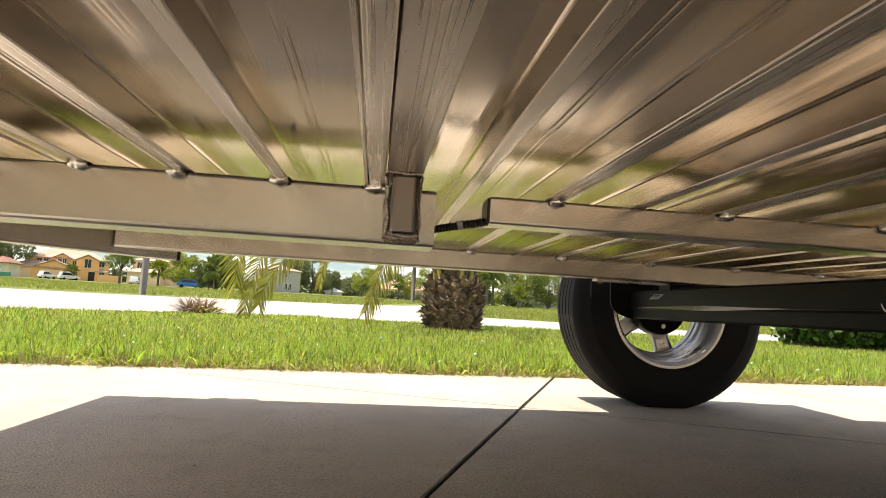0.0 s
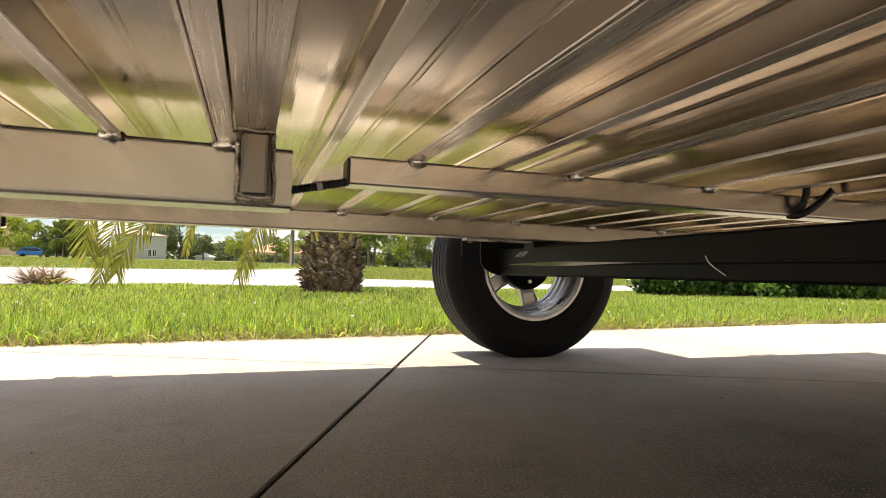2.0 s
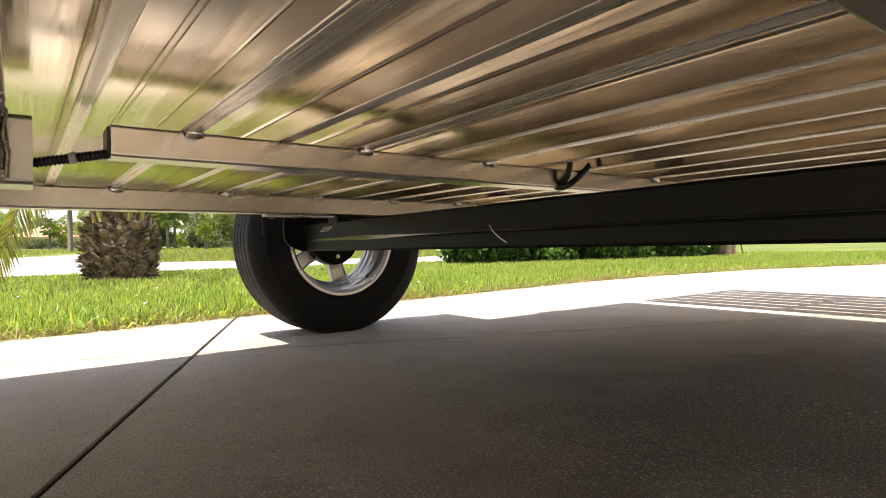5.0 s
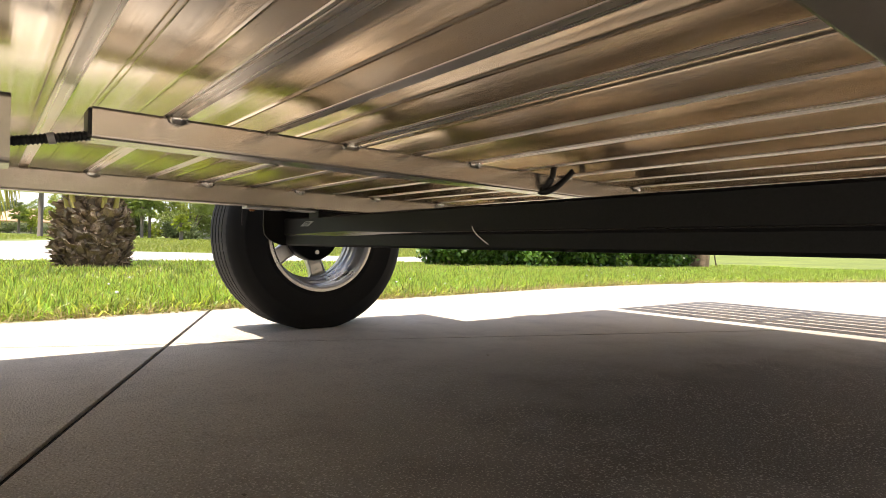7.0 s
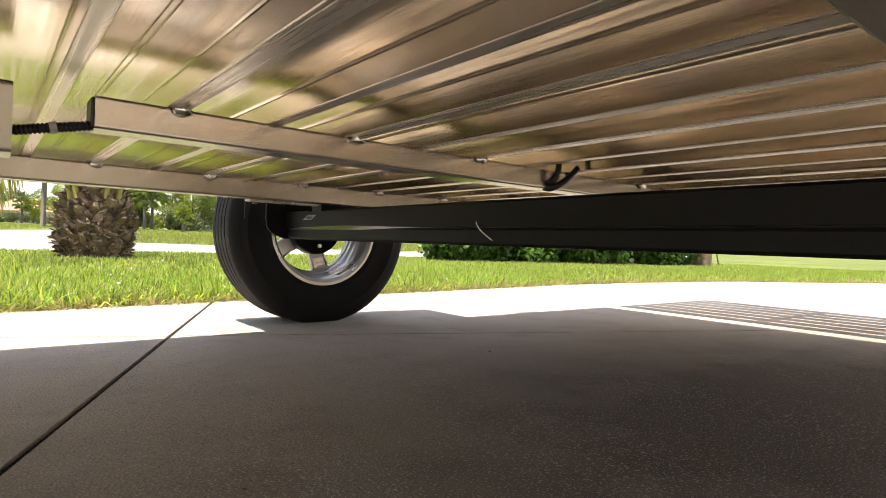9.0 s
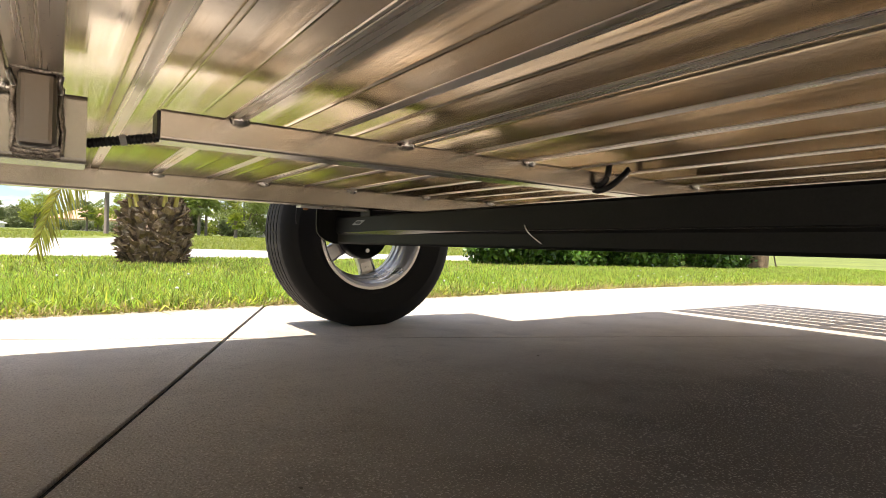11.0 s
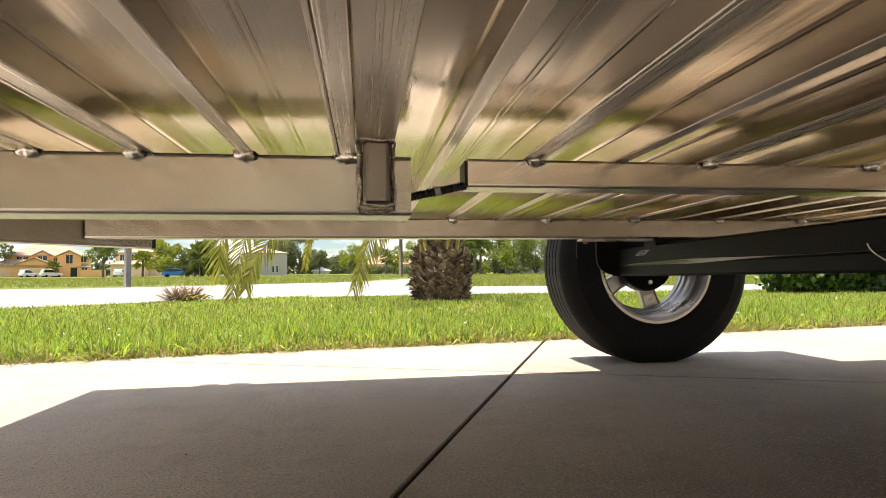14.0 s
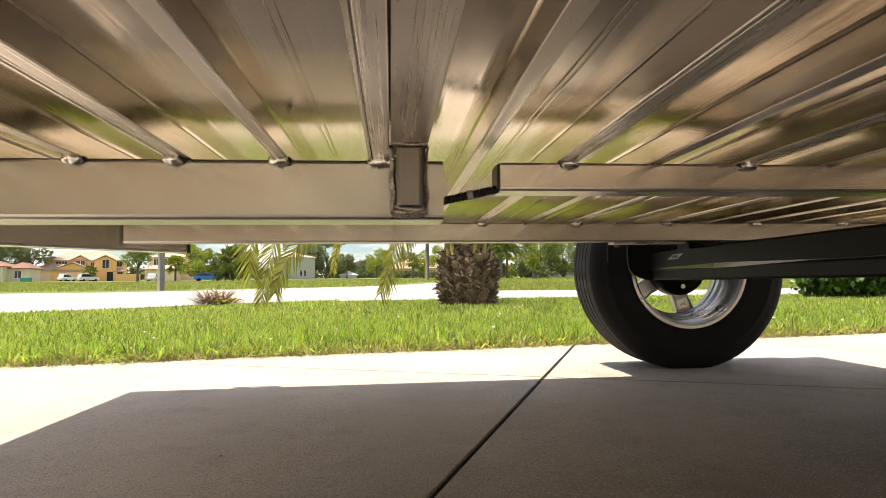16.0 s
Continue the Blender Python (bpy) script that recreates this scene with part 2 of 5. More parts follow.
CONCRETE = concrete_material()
JOINT = material("dark_joint_dirt", (0.014, 0.011, 0.009), rough=0.9, fine=120, bump=0.4)
ROAD = material("sun_bleached_road", (0.42, 0.40, 0.375), rough=0.9, vary=0.15, coarse=0.4, fine=30, bump=0.2)
SOIL = material("lawn_thatch", (0.15, 0.165, 0.05), rough=0.95, coarse=1.3, fine=40, bump=0.5, depth=0.02, other=(0.075, 0.06, 0.03))
FAR_LAWN = material("far_lawn", (0.17, 0.205, 0.04), rough=0.95, vary=0.5, coarse=0.35, fine=3.2, bump=0.8, depth=0.08, other=(0.085, 0.115, 0.022))
GRASS = material("grass_blades", (0.26, 0.388, 0.066), rough=0.36, vary=0.25, coarse=1.2, fine=9, bump=0, other=(0.345, 0.41, 0.105), random_tone=0.66, through_light=0.5, hue_vary=0.045)
FAR_BLADES = material("far_grass_blades", (0.21, 0.26, 0.05), rough=0.6, vary=0.3, coarse=0.3, fine=3, bump=0, other=(0.25, 0.27, 0.07), random_tone=0.22, through_light=0.4, hue_vary=0.02)
STRAW = material("dry_grass_blades", (0.44, 0.37, 0.18), rough=0.7, vary=0.3, fine=12, bump=0, random_tone=0.3, through_light=0.25)
BOOT = material("dead_palm_leaf_base", (0.27, 0.19, 0.125), rough=0.85, vary=0.6, coarse=7, fine=70, bump=0.6, depth=0.012, other=(0.12, 0.078, 0.05), random_tone=0.5)
BOOT_CUT = material("cut_palm_stub", (0.30, 0.24, 0.17), rough=0.85, vary=0.4, coarse=14, fine=120, bump=0.4, other=(0.10, 0.07, 0.045), random_tone=0.35)
FROND = material("palm_frond_green", (0.43, 0.425, 0.09), rough=0.42, vary=0.3, coarse=3, fine=14, bump=0, other=(0.30, 0.29, 0.065), random_tone=0.4, through_light=0.45, hue_vary=0.02)
FROND_STEM = material("yellow_frond_stem", (0.36, 0.29, 0.05), rough=0.5, vary=0.3, fine=30, bump=0.1)
LEAF_DARK = material("glossy_shrub_leaf", (0.05, 0.115, 0.02), rough=0.3, vary=0.4, coarse=6, fine=40, bump=0, other=(0.09, 0.18, 0.03), random_tone=0.6, through_light=0.25, hue_vary=0.02)
LEAF_MID = material("tree_leaf_mid_green", (0.21, 0.27, 0.07), rough=0.55, vary=0.4, coarse=0.6, fine=5, bump=0, random_tone=0.38, through_light=0.3, hue_vary=0.02)
LEAF_DEEP = material("tree_leaf_deep_green", (0.17, 0.21, 0.09), rough=0.55, vary=0.4, coarse=0.6, fine=5, bump=0, random_tone=0.38, through_light=0.2, hue_vary=0.02)
LEAF_LIME = material("tree_leaf_lime", (0.30, 0.36, 0.06), rough=0.55, vary=0.35, coarse=0.6, fine=5, bump=0, random_tone=0.45, through_light=0.35, hue_vary=0.02)
BARK = material("grey_bark", (0.17, 0.14, 0.11), rough=0.9, vary=0.4, coarse=4, fine=40, bump=0.6)
DRY = material("dry_brown_blades", (0.46, 0.36, 0.27), rough=0.8, vary=0.4, coarse=5, fine=40, bump=0, random_tone=0.45, through_light=0.15)
POLE = material("weathered_pole", (0.24, 0.22, 0.20), rough=0.85, vary=0.25, coarse=3, fine=60, bump=0.3)
STUCCO_ORANGE = material("orange_stucco", (0.93, 0.53, 0.23), rough=0.9, vary=0.1, coarse=0.5, fine=12, bump=0.2)
STUCCO_PEACH = material("peach_stucco", (0.88, 0.62, 0.42), rough=0.9, vary=0.1, coarse=0.5, fine=12, bump=0.2)
STUCCO_CREAM = material("cream_stucco", (0.74, 0.66, 0.50), rough=0.9, vary=0.1, coarse=0.5, fine=12, bump=0.2)
STUCCO_GREY = material("grey_stucco", (0.52, 0.50, 0.45), rough=0.9, vary=0.1, coarse=0.5, fine=12, bump=0.2)
TILE_SALMON = material("salmon_roof_tile", (0.56, 0.34, 0.23), rough=0.8, vary=0.2, coarse=0.8, fine=6, bump=0.5, depth=0.05)
TILE_TAN = material("tan_roof_tile", (0.50, 0.365, 0.275), rough=0.8, vary=0.2, coarse=0.8, fine=6, bump=0.5, depth=0.05)
TILE_RED = material("terracotta_roof_tile", (0.30, 0.15, 0.10), rough=0.8, vary=0.25, coarse=0.8, fine=6, bump=0.5, depth=0.05)
WHITE_PAINT = material("white_paint", (0.78, 0.77, 0.74), rough=0.5, vary=0.05, fine=20, bump=0.05)
CAR_WHITE = material("white_car_paint", (0.75, 0.75, 0.75), rough=0.2, vary=0.03, fine=10, bump=0)
CAR_BLUE = material("blue_car_paint", (0.03, 0.20, 0.60), rough=0.2, vary=0.05, fine=10, bump=0)
DARK_GLASS = material("dark_window_glass", (0.03, 0.035, 0.04), rough=0.08, vary=0.1, fine=2, bump=0)
TEAL = material("green_utility_box", (0.05, 0.26, 0.19), rough=0.5, vary=0.1, fine=10, bump=0)


# ---- mesh helpers ----
def part(name, bm, mat, parent=None, label="", smooth=False):
    """Link a bmesh as one mesh object, under a thing or a part if given."""
    me = bpy.data.meshes.new(name)
    bm.normal_update()
    bm.to_mesh(me)
    bm.free()
    return attach(name, me, mat, parent, label, smooth)


def attach(name, me, mat, parent=None, label="", smooth=False):
    for m in (mat if isinstance(mat, (list, tuple)) else [mat]):
        if m.name not in me.materials:
            me.materials.append(m)
    if smooth:
        me.shade_smooth()
    ob = new(name, me)
    if parent:
        ob.parent = parent
        ob.matrix_parent_inverse = Matrix()
    if label:
        ob["label"] = label
    return ob


def bevel(bm, width, segments=2, angle=30):
    edges = [e for e in bm.edges if len(e.link_faces) == 2 and e.calc_face_angle(0) > radians(angle)]
    bmesh.ops.bevel(bm, geom=edges, offset=width, segments=segments, profile=0.5, affect="EDGES", clamp_overlap=True)
    return bm


def box(x0, x1, y0, y1, z0, z1, round_by=0.0, segments=2, bm=None):
    own = bm is None
    bm = bm or bmesh.new()
    m = Matrix.Translation(((x0 + x1) / 2, (y0 + y1) / 2, (z0 + z1) / 2)) @ Matrix.Diagonal((x1 - x0, y1 - y0, z1 - z0, 1))
    bmesh.ops.create_cube(bm, size=1, matrix=m)
    if own and round_by:
        bevel(bm, round_by, segments)
    return bm


def sweep(points, radius, sides=10, bm=None, caps=True):
    """A round tube along a line of points; radius may be a function of 0..1."""
    bm = bm or bmesh.new()
    pts = [Vector(p) for p in points]
    rings = []
    up = Vector((0, 0, 1))
    for i, p in enumerate(pts):
        d = (pts[min(i + 1, len(pts) - 1)] - pts[max(i - 1, 0)]).normalized()
        side = d.cross(up if abs(d.z) < 0.95 else Vector((1, 0, 0))).normalized()
        top = side.cross(d)
        r = radius(i / (len(pts) - 1)) if callable(radius) else radius
        rings.append([bm.verts.new(p + r * (math.cos(a) * side + math.sin(a) * top)) for a in (2 * math.pi * k / sides for k in range(sides))])
    for a, b in zip(rings, rings[1:]):
        for k in range(sides):
            bm.faces.new((a[k], a[(k + 1) % sides], b[(k + 1) % sides], b[k]))
    if caps:
        bm.faces.new(rings[0])
        bm.faces.new(list(reversed(rings[-1])))
    return bm


def lathe(profile, steps, closed=False, bm=None):
    """Turn (radius, along) pairs round the y axis."""
    bm = bm or bmesh.new()
    rings = []
    for k in range(steps):
        a = 2 * math.pi * k / steps
        rings.append([bm.verts.new((r * math.cos(a), h, r * math.sin(a))) for r, h in profile])
    count = len(profile)
    for k in range(steps):
        a, b = rings[k], rings[(k + 1) % steps]
        for i in range(count if closed else count - 1):
            j = (i + 1) % count
            bm.faces.new((a[i], a[j], b[j], b[i]))
    bmesh.ops.recalc_face_normals(bm, faces=bm.faces[:])
    return bm


def prism_y(outline, y0, y1, bm=None):
    """A closed (x, z) outline drawn out along y."""
    bm = bm or bmesh.new()
    a = [bm.verts.new((x, y0, z)) for x, z in outline]
    b = [bm.verts.new((x, y1, z)) for x, z in outline]
    bm.faces.new(a)
    bm.faces.new(list(reversed(b)))
    for i in range(len(a)):
        j = (i + 1) % len(a)
        bm.faces.new((a[j], a[i], b[i], b[j]))
    bmesh.ops.recalc_face_normals(bm, faces=bm.faces[:])
    return bm


def thing(name, label, category, group="", kind="", at=(0, 0, 0)):
    ob = new(name)
    ob.empty_display_size = 0.1
    ob.location = at
    return tagged(ob, label, category, group, kind)


def open_tube(x0, x1, y0, y1, z0, z1, wall=0.004, round_by=0.004):
    """A rectangular tube along x, open at both ends, with rounded long edges."""
    def ring(ya, yb, za, zb, r):
        pts = []
        for cy, cz, a0 in ((yb - r, zb - r, 0), (ya + r, zb - r, 90), (ya + r, za + r, 180), (yb - r, za + r, 270)):
            for k in range(4):
                a = radians(a0 + 30 * k)
                pts.append((cy + r * math.cos(a), cz + r * math.sin(a)))
        return pts
    bm = bmesh.new()
    loops = []
    for x in (x0, x1):
        for pts in (ring(y0, y1, z0, z1, round_by), ring(y0 + wall, y1 - wall, z0 + wall, z1 - wall, round_by * 0.5)):
            loops.append([bm.verts.new((x, y, z)) for y, z in pts])
    o0, i0, o1, i1 = loops
    k = len(o0)
    for i in range(k):
        j = (i + 1) % k
        bm.faces.new((o0[i], o0[j], o1[j], o1[i]))
        bm.faces.new((i0[j], i0[i], i1[i], i1[j]))
        bm.faces.new((o0[j], o0[i], i0[i], i0[j]))
        bm.faces.new((o1[i], o1[j], i1[j], i1[i]))
    bmesh.ops.recalc_face_normals(bm, faces=bm.faces[:])
    return bm


# ---- ground ----
def smooth01(v):
    v = min(1.0, max(0.0, v))
    return v * v * (3 - 2 * v)


def ground_z(x, y):
    """Height of the land: the drive falls a little to one side, the land rises slowly away from it."""
    near = 0.008 * (min(5.0, max(-3.0, x)) - 0.2)
    r = math.hypot(x, y)
    az = math.degrees(math.atan2(x, max(y, 0.01)))
    slope = 0.0103 + 0.0022 * smooth01((az + 25) / 20)
    far = slope * max(0.0, r - 9.0) if y > 0 else 0.0
    return near * smooth01((14 - r) / 8) + far


DRIVE_EDGE = [(-14.0, 1.15), (-1.5, 2.62), (3.95, 3.22), (7.0, 3.22), (9.7, 2.6), (16.0, 0.6)]


def drive_edge_y(x):
    for (xa, ya), (xb, yb) in zip(DRIVE_EDGE, DRIVE_EDGE[1:]):
        if x <= xb:
            return ya + (yb - ya) * (x - xa) / (xb - xa)
    return DRIVE_EDGE[-1][1]


def build_ground():
    radii = [0.0] + [1.5 * 1.16 ** k for k in range(46)]
    steps = 96
    verts, faces = [(0.0, 0.0, -0.12)], []
    for r in radii[1:]:
        for k in range(steps):
            a = 2 * math.pi * k / steps
            x, y = r * math.sin(a), r * math.cos(a)
            sink = 0.03 if y > drive_edge_y(min(max(x, -13), 15)) + 0.02 or abs(x) > 13 else 0.16
            verts.append((x, y, ground_z(x, y) - sink))
    for k in range(steps):
        faces.append((0, 1 + k, 1 + (k + 1) % steps))
    for i in range(len(radii) - 2):
        a, b = 1 + i * steps, 1 + (i + 1) * steps
        for k in range(steps):
            j = (k + 1) % steps
            faces.append((a + k, b + k, b + j, a + j))
    me = bpy.data.meshes.new("ground")
    me.from_pydata(verts, [], faces)
    me.shade_smooth()
    ob = attach("ground", me, FAR_LAWN)
    tagged(ob, "mown green lawn rising slowly to the far houses", "lawn", kind="structure")
    # a finer skirt of thatch that fills the strip between the drive and the lawn's far part
    verts, faces = [], []
    nx, ny = 90, 24
    for i in range(nx + 1):
        x = -13.0 + 28.0 * i / nx
        e = drive_edge_y(x)
        for j in range(ny + 1):
            y = e + 0.004 + (8.5) * (j / ny) ** 1.6
            verts.append((x, y, ground_z(x, y) - 0.012 - 0.03 * smooth01((j / ny - 0.85) / 0.15)))
    for i in range(nx):
        for j in range(ny):
            a = i * (ny + 1) + j
            faces.append((a, a + ny + 1, a + ny + 2, a + 1))
    me = bpy.data.meshes.new("lawn_soil")
    me.from_pydata(verts, [], faces)
    me.shade_smooth()
    tagged(attach("lawn_soil", me, SOIL), "thatch and soil under the grass beside the drive", "soil", kind="structure")


build_ground()


def ribbon(name, near, far, lift, mat, label, category):
    """A road strip that lies on the land between two edge lines."""
    def resample(pts, count):
        d = [0.0]
        for a, b in zip(pts, pts[1:]):
            d.append(d[-1] + math.dist(a, b))
        out = []
        for k in range(count + 1):
            s = d[-1] * k / count
            i = max(j for j in range(len(pts) - 1) if d[j] <= s + 1e-9)
            f = (s - d[i]) / (d[i + 1] - d[i])
            out.append((pts[i][0] + f * (pts[i + 1][0] - pts[i][0]), pts[i][1] + f * (pts[i + 1][1] - pts[i][1])))
        return out
    n, w = 120, 10
    a, b = resample(near, n), resample(far, n)
    verts, faces = [], []
    for p, q in zip(a, b):
        for j in range(w + 1):
            f = j / w
            x, y = p[0] + f * (q[0] - p[0]), p[1] + f * (q[1] - p[1])
            verts.append((x, y, ground_z(x, y) + lift))
    for i in range(n):
        for j in range(w):
            k = i * (w + 1) + j
            faces.append((k, k + 1, k + w + 2, k + w + 1))
    me = bpy.data.meshes.new(name)
    me.from_pydata(verts, [], faces)
    me.shade_smooth()
    tagged(attach(name, me, mat), label, category, kind="structure")


ribbon("road", [(-30, -9), (-10, 3.2), (-4.8, 7.6), (-2.7, 9.8), (-0.9, 10.6), (0.6, 13), (1.2, 18), (1.6, 22), (3.2, 31), (6.5, 42)],
       [(-38, 6), (-20, 13), (-11.2, 17.5), (-8.5, 18.4), (-5.9, 21), (-3.6, 22.8), (-2.3, 24), (-0.6, 26.5), (1.3, 31), (4, 42)],
       0.004, ROAD, "sun-bleached pale street running past the lawn", "road")
ribbon("road_branch", [(-1.5, 10.3), (0.1, 10.2), (2.6, 10.2), (6.8, 10.0), (9.5, 10.6), (13, 12.6), (20, 19), (30, 31)],
       [(-1, 19), (1.08, 19.4), (1.16, 16.8), (1.9, 16.2), (4.7, 15.4), (8.8, 13.4), (11.2, 14.6), (15, 19), (25, 32)],
       0.010, ROAD, "pale street branching off behind the palm", "road")


# ---- the drive: cast slabs with open joints ----
def clip_polygon(poly, px, py, nx, ny):
    """Keep the side of the line through (px, py) to which the normal (nx, ny) does not point."""
    out = []
    for i, a in enumerate(poly):
        b = poly[(i + 1) % len(poly)]
        da, db = (a[0] - px) * nx + (a[1] - py) * ny, (b[0] - px) * nx + (b[1] - py) * ny
        if da <= 0:
            out.append(a)
        if (da < 0 < db) or (db < 0 < da):
            f = da / (da - db)
            out.append((a[0] + f * (b[0] - a[0]), a[1] + f * (b[1] - a[1])))
    return out


def build_drive():
    drive = thing("driveway", "pale broom-finished concrete driveway with dark open joints", "driveway", kind="structure")
    u, v, o = Vector((0.394, 0.919)), Vector((0.919, -0.394)), Vector((0.612, 1.966))
    size, gap = 3.05, 0.0060
    for i in range(-6, 6):
        for j in range(-5, 6):
            poly = []
            for fu, fv in ((0, 0), (0, 1), (1, 1), (1, 0)):
                p = o + u * (size * (i + fu) + gap * (1 - 2 * fu)) + v * (size * (j + fv) + gap * (1 - 2 * fv))
                poly.append((p.x, p.y))
            for (xa, ya), (xb, yb) in zip(DRIVE_EDGE, DRIVE_EDGE[1:]):
                poly = clip_polygon(poly, xa, ya, -(yb - ya), xb - xa)
                if len(poly) < 3:
                    break
            for px, py, nx, ny in ((-13, 0, -1, 0), (14, 0, 1, 0), (0, -9, 0, -1)):
                if len(poly) >= 3:
                    poly = clip_polygon(poly, px, py, nx, ny)
            if len(poly) < 3:
                continue
            bm = bmesh.new()
            bm.faces.new([bm.verts.new((x, y, 0)) for x, y in poly])
            bm.normal_update()
            if bm.faces[:][0].normal.z < 0:
                bmesh.ops.reverse_faces(bm, faces=bm.faces[:])
            for x in (-3, 5):
                bmesh.ops.bisect_plane(bm, geom=bm.verts[:] + bm.edges[:] + bm.faces[:], plane_co=(x, 0, 0), plane_no=(1, 0, 0))
            for w in bm.verts:
                w.co.z = ground_z(w.co.x, w.co.y)
            top = bm.faces[:]
            ret = bmesh.ops.extrude_face_region(bm, geom=top)
            new_faces = [g for g in ret["geom"] if isinstance(g, bmesh.types.BMFace)]
            for w in {w for f in new_faces for w in f.verts}:
                w.co.z -= 0.11
            bmesh.ops.recalc_face_normals(bm, faces=bm.faces[:])
            rim = [e for e in bm.edges if len(e.link_faces) == 2 and e.calc_face_angle(0) > 1.0 and min(w.co.z for w in e.verts) > -0.06 and abs(e.verts[0].co.z - e.verts[1].co.z) < 0.05]
            bmesh.ops.bevel(bm, geom=rim, offset=0.002, segments=2, profile=0.5, affect="EDGES")
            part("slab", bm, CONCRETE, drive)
    bm = bmesh.new()
    grid = []
    for i in range(51):
        x = -12.5 + 0.5 * i
        e = drive_edge_y(x) - 0.03
        grid.append([bm.verts.new((x, -8.5 + (e + 8.5) * j / 16, ground_z(x, -8.5 + (e + 8.5) * j / 16) - 0.007)) for j in range(17)])
    for a, b in zip(grid, grid[1:]):
        for j in range(16):
            bm.faces.new((a[j], b[j], b[j + 1], a[j + 1]))
    part("joint_bed", bm, JOINT, drive, "dark dirt at the bottom of the joints")


build_drive()

# ---- the trailer, seen from below ----
trailer = thing("utility_trailer", "mill-finish aluminium flat trailer on black axle, seen from beneath", "trailer", at=(0, 0, 0))
DECK, SKIN = 0.475, 0.508
PITCH, RIB0 = 0.12375, 0.3425
FRONT, REAR, SIDE_FAR, SIDE_NEAR = -0.785, 2.5665, 1.88, -0.34


def plank_mesh():
    """One extruded plank: a skin with two deep ribs below it, an open seam beside the first rib, a pair of fine grooves in the second bay."""
    w, c = 2 * PITCH, 0.0012

    def groove(x):
        return [(x - 0.0009, SKIN), (x - 0.0004, SKIN + 0.0009), (x + 0.0004, SKIN + 0.0009), (x + 0.0009, SKIN), (x + 0.0015, SKIN - 0.0006), (x + 0.0024, SKIN)]

    def foot(x0, x1, lines=()):
        """A rib's bottom face with rounded edges and shallow drawn lines."""
        row = [(x0, DECK + c), (x0 + 0.4 * c, DECK + 0.3 * c), (x0 + c, DECK)]
        for x in lines:
            row += [(x - 0.0005, DECK), (x, DECK + 0.0003), (x + 0.0005, DECK)]
        return row + [(x1 - c, DECK), (x1 - 0.4 * c, DECK + 0.3 * c), (x1, DECK + c)]

    pts = [(0.0, SKIN + 0.012)] + foot(0.0, 0.0210, (0.0036,))
    pts += [(0.0196, SKIN - 0.0032), (0.0200, SKIN - 0.0013), (0.0209, SKIN - 0.0004), (0.0216, SKIN + 0.0003), (0.0222, SKIN)]
    pts += [(PITCH - 0.0015, SKIN), (PITCH - 0.0009, SKIN + 0.0003), (PITCH - 0.0002, SKIN - 0.0004), (PITCH + 0.0007, SKIN - 0.0013), (PITCH + 0.0012, SKIN - 0.0032)]
    pts += foot(PITCH, PITCH + 0.0178)
    pts += [(PITCH + 0.0151, SKIN - 0.0032), (PITCH + 0.0155, SKIN - 0.0013), (PITCH + 0.0164, SKIN - 0.0004), (PITCH + 0.0171, SKIN + 0.0003), (PITCH + 0.0177, SKIN)]
    pts += groove(PITCH + 0.0600) + groove(PITCH + 0.0665)
    pts += [(w - 0.0082, SKIN), (w - 0.0076, SKIN + 0.0003), (w - 0.0069, SKIN - 0.0004), (w - 0.0060, SKIN - 0.0013), (w - 0.0055, SKIN - 0.0032)]
    pts += [(w - 0.0056, DECK + c), (w - 0.0048, DECK), (w - 0.0016, DECK), (w - 0.0012, DECK + c), (w - 0.0012, DECK + 0.006), (w - 0.0002, DECK + 0.006), (w - 0.0002, SKIN + 0.012)]
    bm = prism_y(pts, SIDE_NEAR - 0.8, SIDE_FAR - 0.8)
    for f in bm.faces:
        if all(v.co.z < DECK + 0.0015 for v in f.verts):
            f.material_index = 1
    me = bpy.data.meshes.new("plank")
    bm.to_mesh(me)
    bm.free()
    return me


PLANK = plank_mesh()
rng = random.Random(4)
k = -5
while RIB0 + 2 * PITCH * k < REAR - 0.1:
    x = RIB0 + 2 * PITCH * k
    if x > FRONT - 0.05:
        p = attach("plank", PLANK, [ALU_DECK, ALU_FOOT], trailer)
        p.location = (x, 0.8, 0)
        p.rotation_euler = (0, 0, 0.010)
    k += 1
part("filler_plank", box(FRONT, RIB0 - 8 * PITCH - 0.012, SIDE_NEAR, SIDE_FAR, SKIN, SKIN + 0.012), ALU_DECK, trailer)
# deck edges
part("side_rail", box(FRONT, REAR, SIDE_FAR, SIDE_FAR + 0.045, DECK - 0.002, 0.55, 0.004), ALU_RAIL, trailer, "aluminium tube along the deck's edge")
part("end_rail", box(FRONT - 0.05, FRONT, SIDE_NEAR, SIDE_FAR + 0.045, DECK - 0.002, 0.55, 0.004), ALU_RAIL, trailer)
part("end_rail", box(REAR + 0.001, REAR + 0.046, SIDE_NEAR, SIDE_FAR + 0.045, DECK - 0.002, 0.55, 0.004), ALU_RAIL, trailer)

# rails below the deck
part("tongue_beam", open_tube(-2.4, 0.1850, 0.796, 0.872, 0.3985, DECK - 0.0005, 0.005, 0.006), ALU_BEAM, trailer, "deep aluminium tongue beam")
part("frame_rail", open_tube(0.260, REAR, 0.802, 0.852, 0.437, DECK - 0.0005, 0.004, 0.004), ALU_RAIL, trailer, "shallow aluminium rail with an open end")
part("frame_rail", open_tube(-0.548, REAR, 1.540, 1.590, 0.422, DECK - 0.0005, 0.004, 0.005), ALU_RAIL, trailer)
part("frame_rail", open_tube(0.02, REAR, 0.093, 0.143, 0.437, DECK - 0.0005, 0.004, 0.004), ALU_RAIL, trailer)
